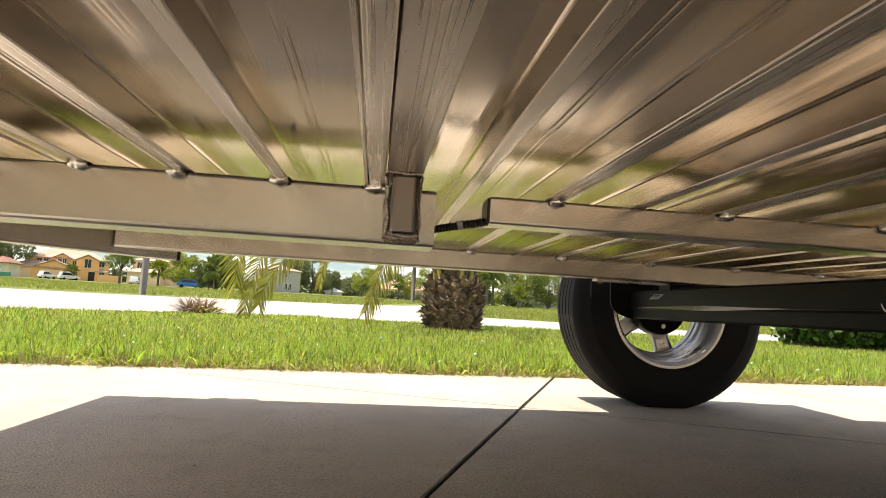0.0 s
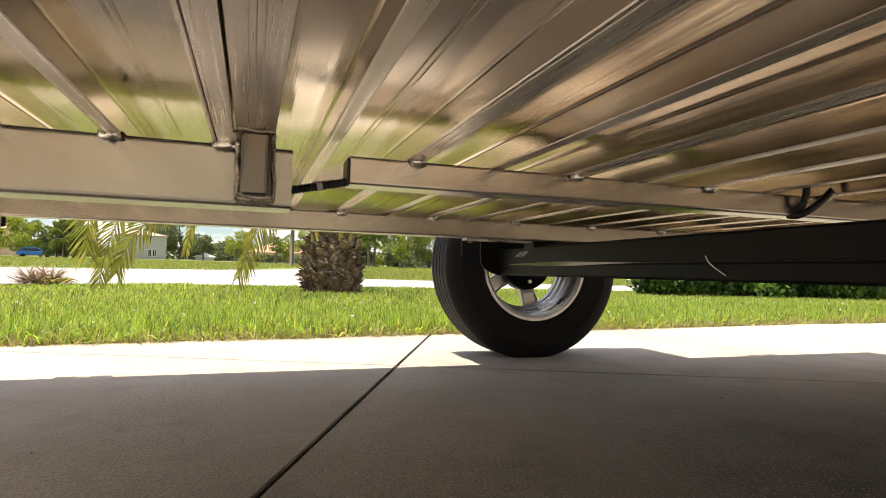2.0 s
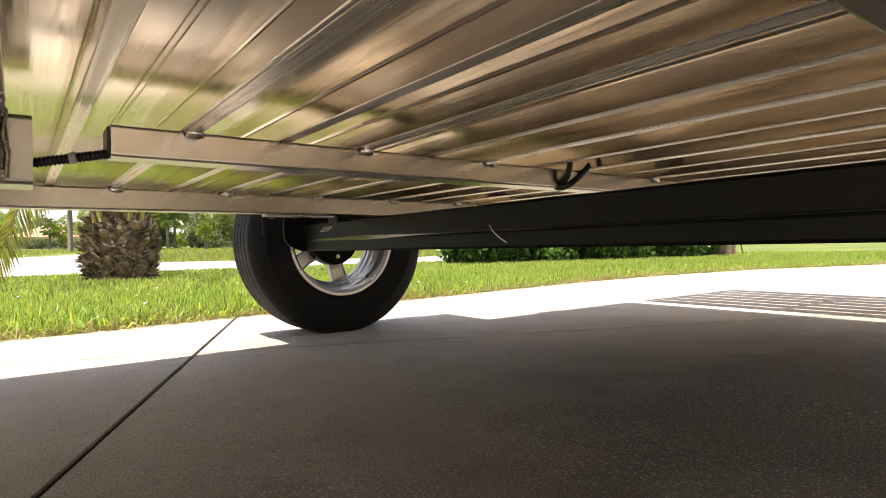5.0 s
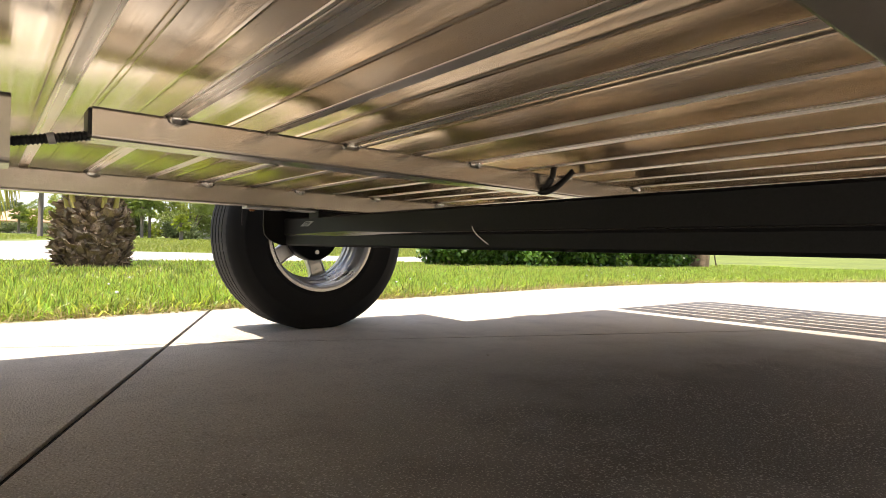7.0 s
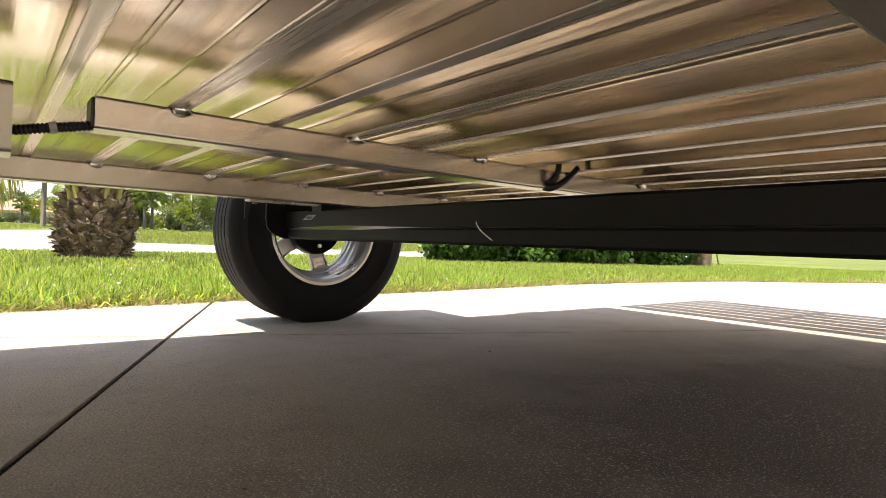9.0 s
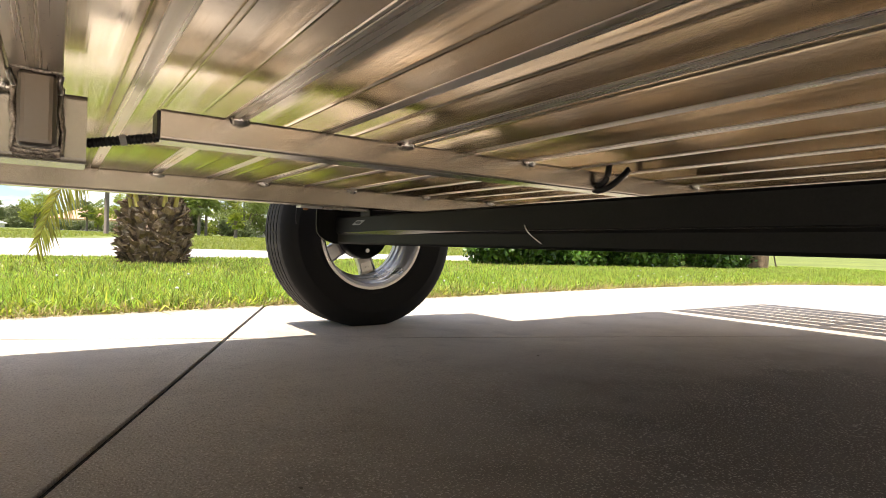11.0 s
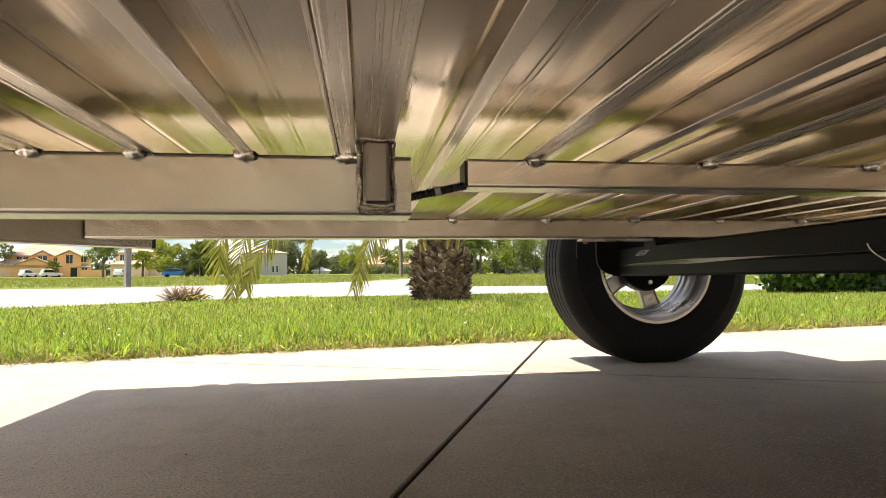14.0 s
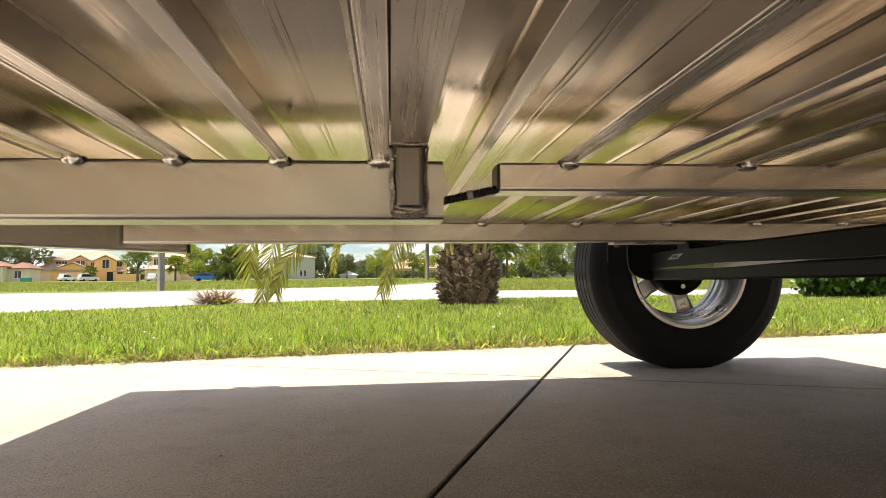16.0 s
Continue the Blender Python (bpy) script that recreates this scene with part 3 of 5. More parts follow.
bm = open_tube(-0.585, 0.0, -0.025, 0.025, 0.405, DECK - 0.0005, 0.004, 0.006)
brace = part("corner_brace", bm, ALU_RAIL, trailer, "angled aluminium brace with a dark end cap")
brace.matrix_basis = pose(-0.465, 1.70, 0, 0, 0, 51.5)
cap = part("end_cap", box(0.001, 0.011, -0.0255, 0.0255, 0.4045, DECK - 0.003, 0.003), PLASTIC, brace)
CROSS = 0.480
outline = [(-0.0212, CROSS + 0.001), (-0.0206, CROSS)]
for x in (-0.0058, -0.0004, 0.0052):
    outline += [(x - 0.0007, CROSS), (x, CROSS + 0.0008), (x + 0.0007, CROSS)]
outline += [(0.0220, CROSS), (0.0228, CROSS + 0.001), (0.0228, SKIN - 0.008), (-0.0212, SKIN - 0.008)]
bm = prism_y(outline, -1.10, -0.0045)
cross = part("crossmember", bm, ALU_FOOT, trailer, "flat extruded tube with drawn lines along it")
cross.matrix_basis = pose(0.1388, 0.80, 0, 0, 0, 0.57)


def bead_mesh(name, seed, sx, sy, sz):
    """A lumpy weld bead with ripples."""
    bm = bmesh.new()
    bmesh.ops.create_icosphere(bm, subdivisions=3, radius=1.0)
    r = random.Random(seed)
    shift = Vector((r.random() * 9, r.random() * 9, r.random() * 9))
    for w in bm.verts:
        c = w.co.copy()
        lump = 1 + 0.28 * noise.noise(c * 1.3 + shift) + 0.10 * math.sin(9 * c.x + 2 * c.z + seed) + 0.08 * noise.noise(c * 5 + shift)
        w.co = Vector((c.x * sx, c.y * sy, c.z * sz)) * lump
    me = bpy.data.meshes.new(name)
    bm.to_mesh(me)
    bm.free()
    me.shade_smooth()
    return me


BEADS = [bead_mesh("weld_bead", s, 0.0135, 0.0078, 0.0088) for s in range(5)]
SOOT_BEADS = [bead_mesh("weld_edge", s + 20, 0.0185, 0.0025, 0.0088) for s in range(4)]


def weld(x, y, z, big=1.0, seed=0):
    b = attach("weld_bead", BEADS[seed % 5], WELD, trailer)
    b.matrix_basis = pose(x, y - 0.0045, z, 0, 0, 0) @ Matrix.Diagonal((big, big, big, 1))
    s = attach("weld_edge", SOOT_BEADS[seed % 4], WELD_RIM, trailer)
    s.matrix_basis = pose(x + 0.001, y + 0.0010, z) @ Matrix.Diagonal((big * 0.9, 0.9, big * 0.85, 1))


for k in range(-9, -2):
    weld(RIB0 + PITCH * k + (0.002 if k % 2 == 0 else 0.008), 0.796, DECK - 0.0035, 0.86 + 0.12 * rng.random(), k + 20)
weld(0.104, 0.796, DECK - 0.003, 1.0, 3)
for k in range(0, 20, 2):
    weld(RIB0 + PITCH * k + 0.0085, 0.802, DECK - 0.003, 0.86, k + 1)
    weld(RIB0 + PITCH * k + 0.0065, 1.540, DECK - 0.005, 1.0, k + 2)
for k in range(-6, 0, 2):
    weld(RIB0 + PITCH * k + 0.0065, 1.540, DECK - 0.002, 0.8, k + 9)
for k in range(4, 44):
    weld(0.62 + 0.037 * k + 0.012 * math.sin(7 * k), 0.1432, DECK - 0.0025, 0.20 + 0.10 * rng.random(), k + 5)

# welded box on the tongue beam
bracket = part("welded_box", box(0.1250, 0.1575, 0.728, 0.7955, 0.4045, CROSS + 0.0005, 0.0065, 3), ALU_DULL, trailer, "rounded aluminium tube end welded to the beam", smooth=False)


def weld_run(points, radius, seed):
    pts = []
    for a, b in zip(points, points[1:]):
        n = max(2, int(math.dist(a, b) / 0.003))
        pts += [Vector(a).lerp(Vector(b), i / n) for i in range(n)]
    pts.append(Vector(points[-1]))
    r = random.Random(seed)
    wob = [p + Vector((noise.noise(p * 60 + Vector((seed, 0, 0))), 0, noise.noise(p * 60 + Vector((0, seed, 0))))) * 0.0022 for p in pts]
    return sweep(wob, lambda f: radius * (0.85 + 0.10 * math.sin(f * len(wob) * 0.8) + 0.45 * noise.noise(Vector((f * 9, seed, 0)))), 8)


for side in (0, 1):
    x = 0.1205 if side == 0 else 0.1615
    for deep in (0.0, 0.022):
        part("weld_run", weld_run([(x, 0.790 - deep, 0.476), (x - 0.001, 0.788 - deep, 0.45), (x + 0.001, 0.788 - deep, 0.43), (x, 0.790 - deep, 0.404)], 0.0046 - 0.0014 * side - 0.05 * deep, 5 + side + int(deep * 1000)), SOOT, trailer, "sooty weld bead beside the box", True)
for y, z, radius in ((0.788, 0.4035, 0.0050), (0.768, 0.4040, 0.0046), (0.748, 0.4060, 0.0036)):
    part("weld_run", weld_run([(0.1210, y, z + 0.001), (0.131, y, z - 0.001), (0.150, y, z - 0.0005), (0.161, y, z + 0.001)], radius, 7 + int(y * 1000)), SOOT, trailer, "", True)
part("weld_run", weld_run([(0.1190, 0.730, CROSS - 0.001), (0.127, 0.727, CROSS - 0.0015), (0.150, 0.727, CROSS - 0.0015), (0.1615, 0.730, CROSS - 0.001)], 0.0022, 8), SOOT, trailer, "", True)
part("weld_run", weld_run([(0.090, 0.794, 0.474), (0.100, 0.791, 0.470), (0.119, 0.789, 0.471)], 0.0050, 9), WELD, trailer, "", True)
part("weld_run", weld_run([(0.1185, 0.735, CROSS - 0.001), (0.1205, 0.740, 0.472), (0.1225, 0.748, 0.466)], 0.0034, 12), WELD, trailer, "", True)
part("weld_run", weld_run([(0.1620, 0.735, CROSS - 0.001), (0.1595, 0.738, 0.471), (0.1605, 0.748, 0.463)], 0.0034, 11), WELD, trailer, "", True)

# corrugated conduit between the two beams, with a band of tape
conduit_path = [(0.120, 0.830, 0.424), (0.187, 0.828, 0.4265), (0.215, 0.826, 0.4325), (0.245, 0.822, 0.4385), (0.262, 0.820, 0.4425), (0.300, 0.820, 0.446)]


def corrugated(path, r, pitch):
    pts = []
    for a, b in zip(path, path[1:]):
        n = max(2, int(math.dist(a, b) / (pitch / 4)))
        pts += [Vector(a).lerp(Vector(b), i / n) for i in range(n)]
    bm = sweep(pts, lambda f: r * (1.0 if int(f * (len(pts) - 1)) % 4 < 2 else 0.8), 12)
    return bm


conduit = part("conduit", corrugated(conduit_path, 0.0062, 0.0042), PLASTIC, trailer, "black corrugated cable conduit")
part("tape_band", sweep([(0.2195, 0.8257, 0.4334), (0.2265, 0.8247, 0.4351)], 0.0068, 14), TAPE, conduit, "grey tape round the conduit")
# black plate over the open end, put there for the shade inside the tube
part("rail_end_dark", box(0.2565, 0.2605, 0.806, 0.848, 0.4395, 0.4725, 0.001), PLASTIC, trailer, "black plate standing for the dark inside of the rail")


def bezier(pts, n=24):
    out = []
    for i in range(n + 1):
        t = i / n
        p = [Vector(q) for q in pts]
        while len(p) > 1:
            p = [a.lerp(b, t) for a, b in zip(p, p[1:])]
        out.append(p[0])
    return out


for pts, r0, text in (
    ([(1.030, 0.812, 0.452), (1.022, 0.785, 0.440), (1.034, 0.778, 0.460), (1.036, 0.785, 0.504)], 0.0060, "black cable looping into the rail"),
    ([(1.028, 0.812, 0.440), (1.022, 0.785, 0.430), (1.058, 0.775, 0.455), (1.104, 0.775, 0.503)], 0.0062, ""),
    ([(1.104, 0.775, 0.503), (1.132, 0.775, 0.505), (1.136, 0.74, 0.506), (1.138, 0.69, 0.507)], 0.0036, "")):
    part("cable", sweep(bezier(pts), r0, 10), PLASTIC, trailer, text, True)

# axle: a black torsion tube with arm, bracket and hub
axle_outline = [(0.905, 0.3575), (0.905, 0.402), (0.910, 0.407), (0.976, 0.407), (0.981, 0.402), (0.981, 0.325), (0.976, 0.3205), (0.918, 0.3205), (0.912, 0.3255), (0.912, 0.3500)]
axle = part("axle", prism_y(axle_outline, -0.20, 1.80), BLACK_PAINT, trailer, "black painted torsion axle")
# glossy strip, widest around y 1.4: the highlight is built into its shape
edge = bmesh.new()
rows = []
for k in range(61):
    y = 0.10 + 1.66 * k / 60
    half = 0.0010 + 0.0050 * math.exp(-((y - 1.40) / 0.19) ** 2)
    rows.append([edge.verts.new(c) for c in ((0.9042, y, 0.3556 + half * 0.9), (0.9046 + half * 0.45, y, 0.3556 - half * 1.1), (0.9068, y, 0.3550))])
for a, b in zip(rows, rows[1:]):
    for m in range(3):
        edge.faces.new((a[m], a[(m + 1) % 3], b[(m + 1) % 3], b[m]))
bmesh.ops.recalc_face_normals(edge, faces=edge.faces[:])
part("axle_highlight", edge, GLOSS_BLACK, axle, "glossy strip shaped as the highlight along the axle's ridge")
hanger = [(0.838, 0.471), (1.24, 0.471), (1.24, 0.340), (1.205, 0.3205), (0.900, 0.3205), (0.872, 0.330), (0.853, 0.341), (0.842, 0.355), (0.838, 0.38)]
bm = prism_y(hanger, 1.791, 1.799)
bevel(bm, 0.001, 1, 20)
part("axle_hanger", bm, BLACK_PAINT, axle, "black steel hanger plate at the axle's end")
part("axle_arm", box(0.906, 1.225, 1.800, 1.868, 0.325, 0.412, 0.014, 3), BLACK_PAINT, axle)
part("spindle", sweep([(1.172, 1.86, 0.367), (1.172, 2.06, 0.367)], 0.032, 20), BLACK_PAINT, axle)
part("axle_arm", box(0.893, 1.225, -0.268, -0.200, 0.325, 0.412, 0.014, 3), BLACK_PAINT, axle)
part("spindle", sweep([(1.172, -0.46, 0.367), (1.172, -0.26, 0.367)], 0.032, 20), BLACK_PAINT, axle)
part("axle_bracket", box(0.900, 1.07, 1.535, 1.60, 0.402, 0.4205, 0.003), BLACK_PAINT, axle)
part("bracket_plate", box(0.985, 1.135, 1.545, 1.640, 0.4085, 0.4215, 0.002), RIM_ALU, axle, "bare aluminium mounting plate")
for x in (1.01, 1.10):
    part("bolt", sweep([(x, 1.60, 0.400), (x, 1.60, 0.4135)], 0.009, 6), RIM_ALU, axle)
bm = box(0.9035, 0.9052, 1.592, 1.648, 0.379, 0.393)
for w in bm.verts:
    w.co.y += (0.386 - w.co.z) * 2.6
label_plate = part("sticker", bm, STICKER, axle, "small silver sticker with a dark print")
for z, ya, yb in ((0.3895, 1.600, 1.630), (0.3860, 1.602, 1.640), (0.3825, 1.608, 1.636)):
    part("print_bar", box(0.9029, 0.9036, ya, yb, z - 0.0009, z + 0.0009), BLACK_PAINT, label_plate)
part("cable_tie", sweep(bezier([(0.9045, 0.872, 0.366), (0.901, 0.866, 0.352), (0.904, 0.842, 0.340), (0.911, 0.832, 0.331)]), 0.0011, 6), WHITE_PAINT, axle, "white cable tie")
part("wire", sweep(bezier([(0.74, 1.70, 0.452), (0.742, 1.702, 0.43), (0.738, 1.701, 0.40), (0.741, 1.70, 0.375)]), 0.0016, 6), PLASTIC, trailer)
part("marker_lamp", box(0.760, 0.775, 1.695, 1.705, 0.418, 0.432, 0.003), material("amber_lens", (0.35, 0.13, 0.03), rough=0.3, vary=0.1, bump=0), trailer, "small amber marker lamp")

part("mounting_strip", box(0.70, 0.985, 1.55, 1.588, 0.4165, 0.4215, 0.001), RIM_ALU, trailer, "thin bare aluminium strip below the rail")

# wheel
WHEEL_AT = (1.168, 2.146, 0.3640)
wheel = thing("wheel", "", "")
for key in list(wheel.keys()):
    del wheel[key]
wheel.parent = trailer
wheel.matrix_basis = pose(*WHEEL_AT, 0, -18, 0)


def tyre_mesh():
    """Radial tyre: rounded side walls with moulded rings, four zigzag grooves, cut shoulder blocks."""
    R = 0.3655
    half = [(0.205, 0.088), (0.212, 0.100), (0.228, 0.1065), (0.231, 0.1080), (0.236, 0.1080), (0.239, 0.1075), (0.27, 0.1135), (0.298, 0.1130), (0.301, 0.1140), (0.306, 0.1138), (0.309, 0.1122), (0.328, 0.1085), (0.343, 0.1030), (0.355, 0.0960), (0.3622, 0.0885)]
    tread = [(R - 0.0012, 0.0845)]
    for mid in (0.054, 0.018):
        tread += [(R, mid + 0.0042), (R - 0.0085, mid + 0.0034), (R - 0.0085, mid - 0.0034), (R, mid - 0.0042)]
    side = half + tread
    full = side + [(r, -h) for r, h in reversed(side)]
    full += [(0.198, -0.085), (0.198, 0.085)]
    steps = 320
    verts, faces = [], []
    for k in range(steps):
        a = 2 * math.pi * k / steps
        for r, h in full:
            if r > R - 0.0095 and abs(h) < 0.062:
                h += 0.0014 * (1 if k % 4 < 2 else -1)
            if k % 4 == 0 and r > R - 0.002:
                r -= 0.0016 if abs(h) > 0.07 else 0.0012
            elif k % 4 == 0 and r > 0.3535 and abs(h) > 0.08:
                r -= 0.0010
            verts.append((r * math.cos(a), h, r * math.sin(a)))
    n = len(full)
    for k in range(steps):
        a, b = k * n, (k + 1) % steps * n
        for i in range(n):
            j = (i + 1) % n
            faces.append((a + i, a + j, b + j, b + i))
    me = bpy.data.meshes.new("tyre")
    me.from_pydata([(x, y, z if z > -0.3632 else -0.3632 + (z + 0.3632) * 0.2) for x, y, z in verts], [], faces)
    bm = bmesh.new()
    bm.from_mesh(me)
    bpy.data.meshes.remove(me)
    bmesh.ops.recalc_face_normals(bm, faces=bm.faces[:])
    return bm


# the tread faces take a paler grey than the side walls
TREAD = material("grey_tread_rubber", (0.030, 0.029, 0.028), rough=0.8, vary=0.4, coarse=9, fine=160, bump=0.15, depth=0.002, spec=0.25)
tyre = part("tyre", tyre_mesh(), [RUBBER, TREAD], wheel, "black radial tyre with grooved tread", True)
for poly in tyre.data.polygons:
    poly.material_index = 1 if all(math.hypot(*tyre.data.vertices[v].co.xz) > 0.361 for v in poly.vertices) else 0
tyre.data.set_sharp_from_angle(angle=radians(28))
rim_profile = [(0.2155, -0.104), (0.218, -0.098), (0.214, -0.092), (0.204, -0.090), (0.199, -0.072), (0.196, -0.03), (0.178, -0.006), (0.176, 0.035), (0.190, 0.060), (0.204, 0.088), (0.214, 0.094),
               (0.213, 0.101), (0.203, 0.098), (0.182, 0.066), (0.167, 0.040), (0.167, 0.016), (0.171, 0.013), (0.171, -0.008), (0.178, -0.014), (0.179, -0.034), (0.187, -0.042), (0.188, -0.066), (0.193, -0.073),
               (0.194, -0.090), (0.2005, -0.0940), (0.2035, -0.1000), (0.2045, -0.1000), (0.2060, -0.1030)]
rim = part("rim", lathe(rim_profile, 96, True), RIM_ALU, wheel, "silver cast aluminium rim", True)
rim.data.set_sharp_from_angle(angle=radians(35))


def spoke_mesh():
    bm = bmesh.new()
    rows = [(0.050, 0.040, 0.028, 0.078), (0.075, 0.038, 0.030, 0.080), (0.12, 0.032, 0.036, 0.076), (0.155, 0.035, 0.034, 0.068), (0.172, 0.042, 0.030, 0.062)]
    rings = []
    for r, wd, h0, h1 in rows:
        rings.append([bm.verts.new(c) for c in ((-wd, h0, -r), (wd, h0, -r), (wd * 0.8, h1, -r), (-wd * 0.8, h1, -r))])
    for a, b in zip(rings, rings[1:]):
        for i in range(4):
            j = (i + 1) % 4
            bm.faces.new((a[i], a[j], b[j], b[i]))
    bm.faces.new(rings[0])
    bm.faces.new(list(reversed(rings[-1])))
    bmesh.ops.recalc_face_normals(bm, faces=bm.faces[:])
    bevel(bm, 0.004, 2, 25)
    me = bpy.data.meshes.new("spoke")
    bm.to_mesh(me)
    bm.free()
    return me


SPOKE = spoke_mesh()
for k in range(5):
    s = attach("spoke", SPOKE, RIM_ALU, wheel)
    s.matrix_basis = pose(0, 0, 0, 0, 72 * k + 1, 0)
    for x in (-1, 1):
        ridge = part("spoke_ridge", sweep([(x * 0.033, 0.027, -0.065), (x * 0.027, 0.0325, -0.118), (x * 0.030, 0.0305, -0.158)], 0.0032, 6), RIM_ALU, s, "", True)
    for x, z in ((-0.006, -0.140), (0.006, -0.140)):
        part("cast_mark", box(x, x + 0.003, 0.0306, 0.036, z - 0.004, z + 0.004, 0.0006), RIM_ALU, s)
part("wheel_centre", lathe([(0.0, 0.030), (0.062, 0.030), (0.066, 0.036), (0.064, 0.080), (0.05, 0.088), (0.0, 0.090)], 40), RIM_ALU, wheel, "", True)
part("hub", lathe([(0.0, -0.13), (0.040, -0.13), (0.052, -0.12), (0.055, -0.05), (0.094, -0.04), (0.100, -0.02), (0.100, 0.022), (0.0, 0.026)], 40), BLACK_PAINT, wheel, "black hub", True)
for k in range(5):
    a = radians(72 * k + 38)
    part("lug_bolt", lathe([(0.0, -0.052), (0.0075, -0.052), (0.0085, -0.050), (0.0085, -0.02), (0.0, -0.02)], 12), RIM_ALU, wheel).location = (0.066 * math.cos(a), 0, 0.066 * math.sin(a))


copy_thing(wheel, pose(WHEEL_AT[0], 1.60 - WHEEL_AT[1], WHEEL_AT[2], 0, 0, 180))

# fender over the wheel
def fender_mesh():
    outer = [(0.735, 0.553), (0.84, 0.70), (0.98, 0.79), (1.38, 0.79), (1.50, 0.70), (1.63, 0.553)]
    inner = [(x + (1.19 - x) * 0.012, z - 0.006) for x, z in outer]
    bm = prism_y(outer + list(reversed(inner)), 1.905, 2.235)
    bevel(bm, 0.0015, 1, 40)
    return bm


part("fender", fender_mesh(), ALU_RAIL, trailer, "folded aluminium wheel fender")
part("fender", fender_mesh(), ALU_RAIL, trailer).location = (0, 1.60 - 1.905 - 2.235, 0)
# slotted stake pockets at the deck's edge
for x in (-0.472, 2.02):
    bm = box(x - 0.062, x + 0.066, 1.9255, 1.9335, 0.482, 0.545, 0.001)
    box(x - 0.062, x + 0.066, 1.9455, 1.9515, 0.482, 0.545, 0.001, bm=bm)
    box(x - 0.062, x - 0.026, 1.9340, 1.9450, 0.482, 0.545, bm=bm)
    box(x + 0.028, x + 0.066, 1.9340, 1.9450, 0.482, 0.545, bm=bm)
    part("stake_pocket", bm, ALU_RAIL, trailer, "slotted aluminium pocket on the deck's edge")


# rear ramp gate with wide slats
gate = part("ramp_gate", box(0, 0.925, 1.89, 1.925, 0, 0.04, 0.003), ALU_RAIL, trailer, "slatted aluminium ramp gate at the rear")
gate.matrix_basis = pose(REAR + 0.165, 0, 0.51, 0, -6, 0)
part("gate_rail", box(0, 0.925, SIDE_NEAR, SIDE_NEAR + 0.035, 0, 0.04, 0.003), ALU_RAIL, gate)
part("gate_rail", box(0, 0.925, 1.21, 1.25, -0.002, 0.038, 0.003), ALU_RAIL, gate)
SLAT = None
for k in range(7):
    if SLAT is None:
        bm = box(0, 0.112, SIDE_NEAR + 0.036, 1.889, 0.008, 0.03, 0.003)
        SLAT = bpy.data.meshes.new("gate_slat")
        bm.to_mesh(SLAT)
        bm.free()
    attach("gate_slat", SLAT, ALU_RAIL, gate).location = (0.002 + 0.1385 * k, 0, 0)


# ---- lawn ----
def blades(name, xs, ys, heights, widths, mat, label, seed, lean=0.5):
    """Many bent grass blades in one mesh of loose strips."""
    r = np.random.default_rng(seed + 1000)
    n = len(xs)
    zs = np.array([ground_z(float(a), float(b)) for a, b in zip(xs, ys)]) - 0.012
    turn = r.uniform(0, 2 * np.pi, n)
    tip_dir = r.uniform(0, 2 * np.pi, n)
    tilt = np.abs(r.normal(0, lean, n)) + 0.1
    side = np.stack([np.cos(turn), np.sin(turn), np.zeros(n)], 1) * (widths / 2)[:, None]
    out = np.stack([np.cos(tip_dir), np.sin(tip_dir), np.zeros(n)], 1)
    base = np.stack([xs, ys, zs], 1)
    mid = base + out * (heights * 0.42 * tilt)[:, None] + np.array([0, 0, 1.0]) * (heights * (0.62 - 0.1 * tilt))[:, None]
    tip = base + out * (heights * 0.95 * tilt)[:, None] + np.array([0, 0, 1.0]) * (heights * np.clip(1.05 - 0.35 * tilt, 0.3, 1))[:, None]
    v = np.stack([base - side, base + side, mid + side * 0.9, mid - side * 0.9, tip], 1).reshape(-1, 3)
    idx = np.arange(n)[:, None] * 5
    loops = (idx + np.array([[0, 1, 2, 3, 3, 2, 4]])).reshape(-1)
    me = bpy.data.meshes.new(name)
    me.vertices.add(n * 5)
    me.vertices.foreach_set("co", v.astype(np.float32).ravel())
    me.loops.add(n * 7)
    me.loops.foreach_set("vertex_index", loops.astype(np.int32))
    me.polygons.add(n * 2)
    starts = (np.arange(n)[:, None] * 7 + np.array([[0, 4]])).reshape(-1)
    me.polygons.foreach_set("loop_start", starts.astype(np.int32))
    me.update(calc_edges=True)
    ob = attach(name, me, mat)
    return tagged(ob, label, "grass", kind="stuff")


def scatter(count, seed, x0, x1, d0, d1, power=1.0):
    """Points in a strip d0 to d1 metres beyond the drive's edge, clear of the street."""
    r = np.random.default_rng(seed)
    xs = r.uniform(x0, x1, count)
    ds = d0 + (d1 - d0) * r.uniform(0, 1, count) ** power
    ys = np.array([drive_edge_y(float(x)) for x in xs]) + ds
    limit = np.where(xs < -0.9, 10.65 + (xs + 0.9) * 0.78, np.where(xs > 6.8, 9.9 - (xs - 6.8) * 0.27, 10.1))
    keep = ys < limit
    xs, ys = xs[keep], ys[keep]
    patch = np.array([noise.noise(Vector((float(a) * 1.7, float(b) * 1.7, 0))) for a, b in zip(xs, ys)])
    return xs, ys, patch, r


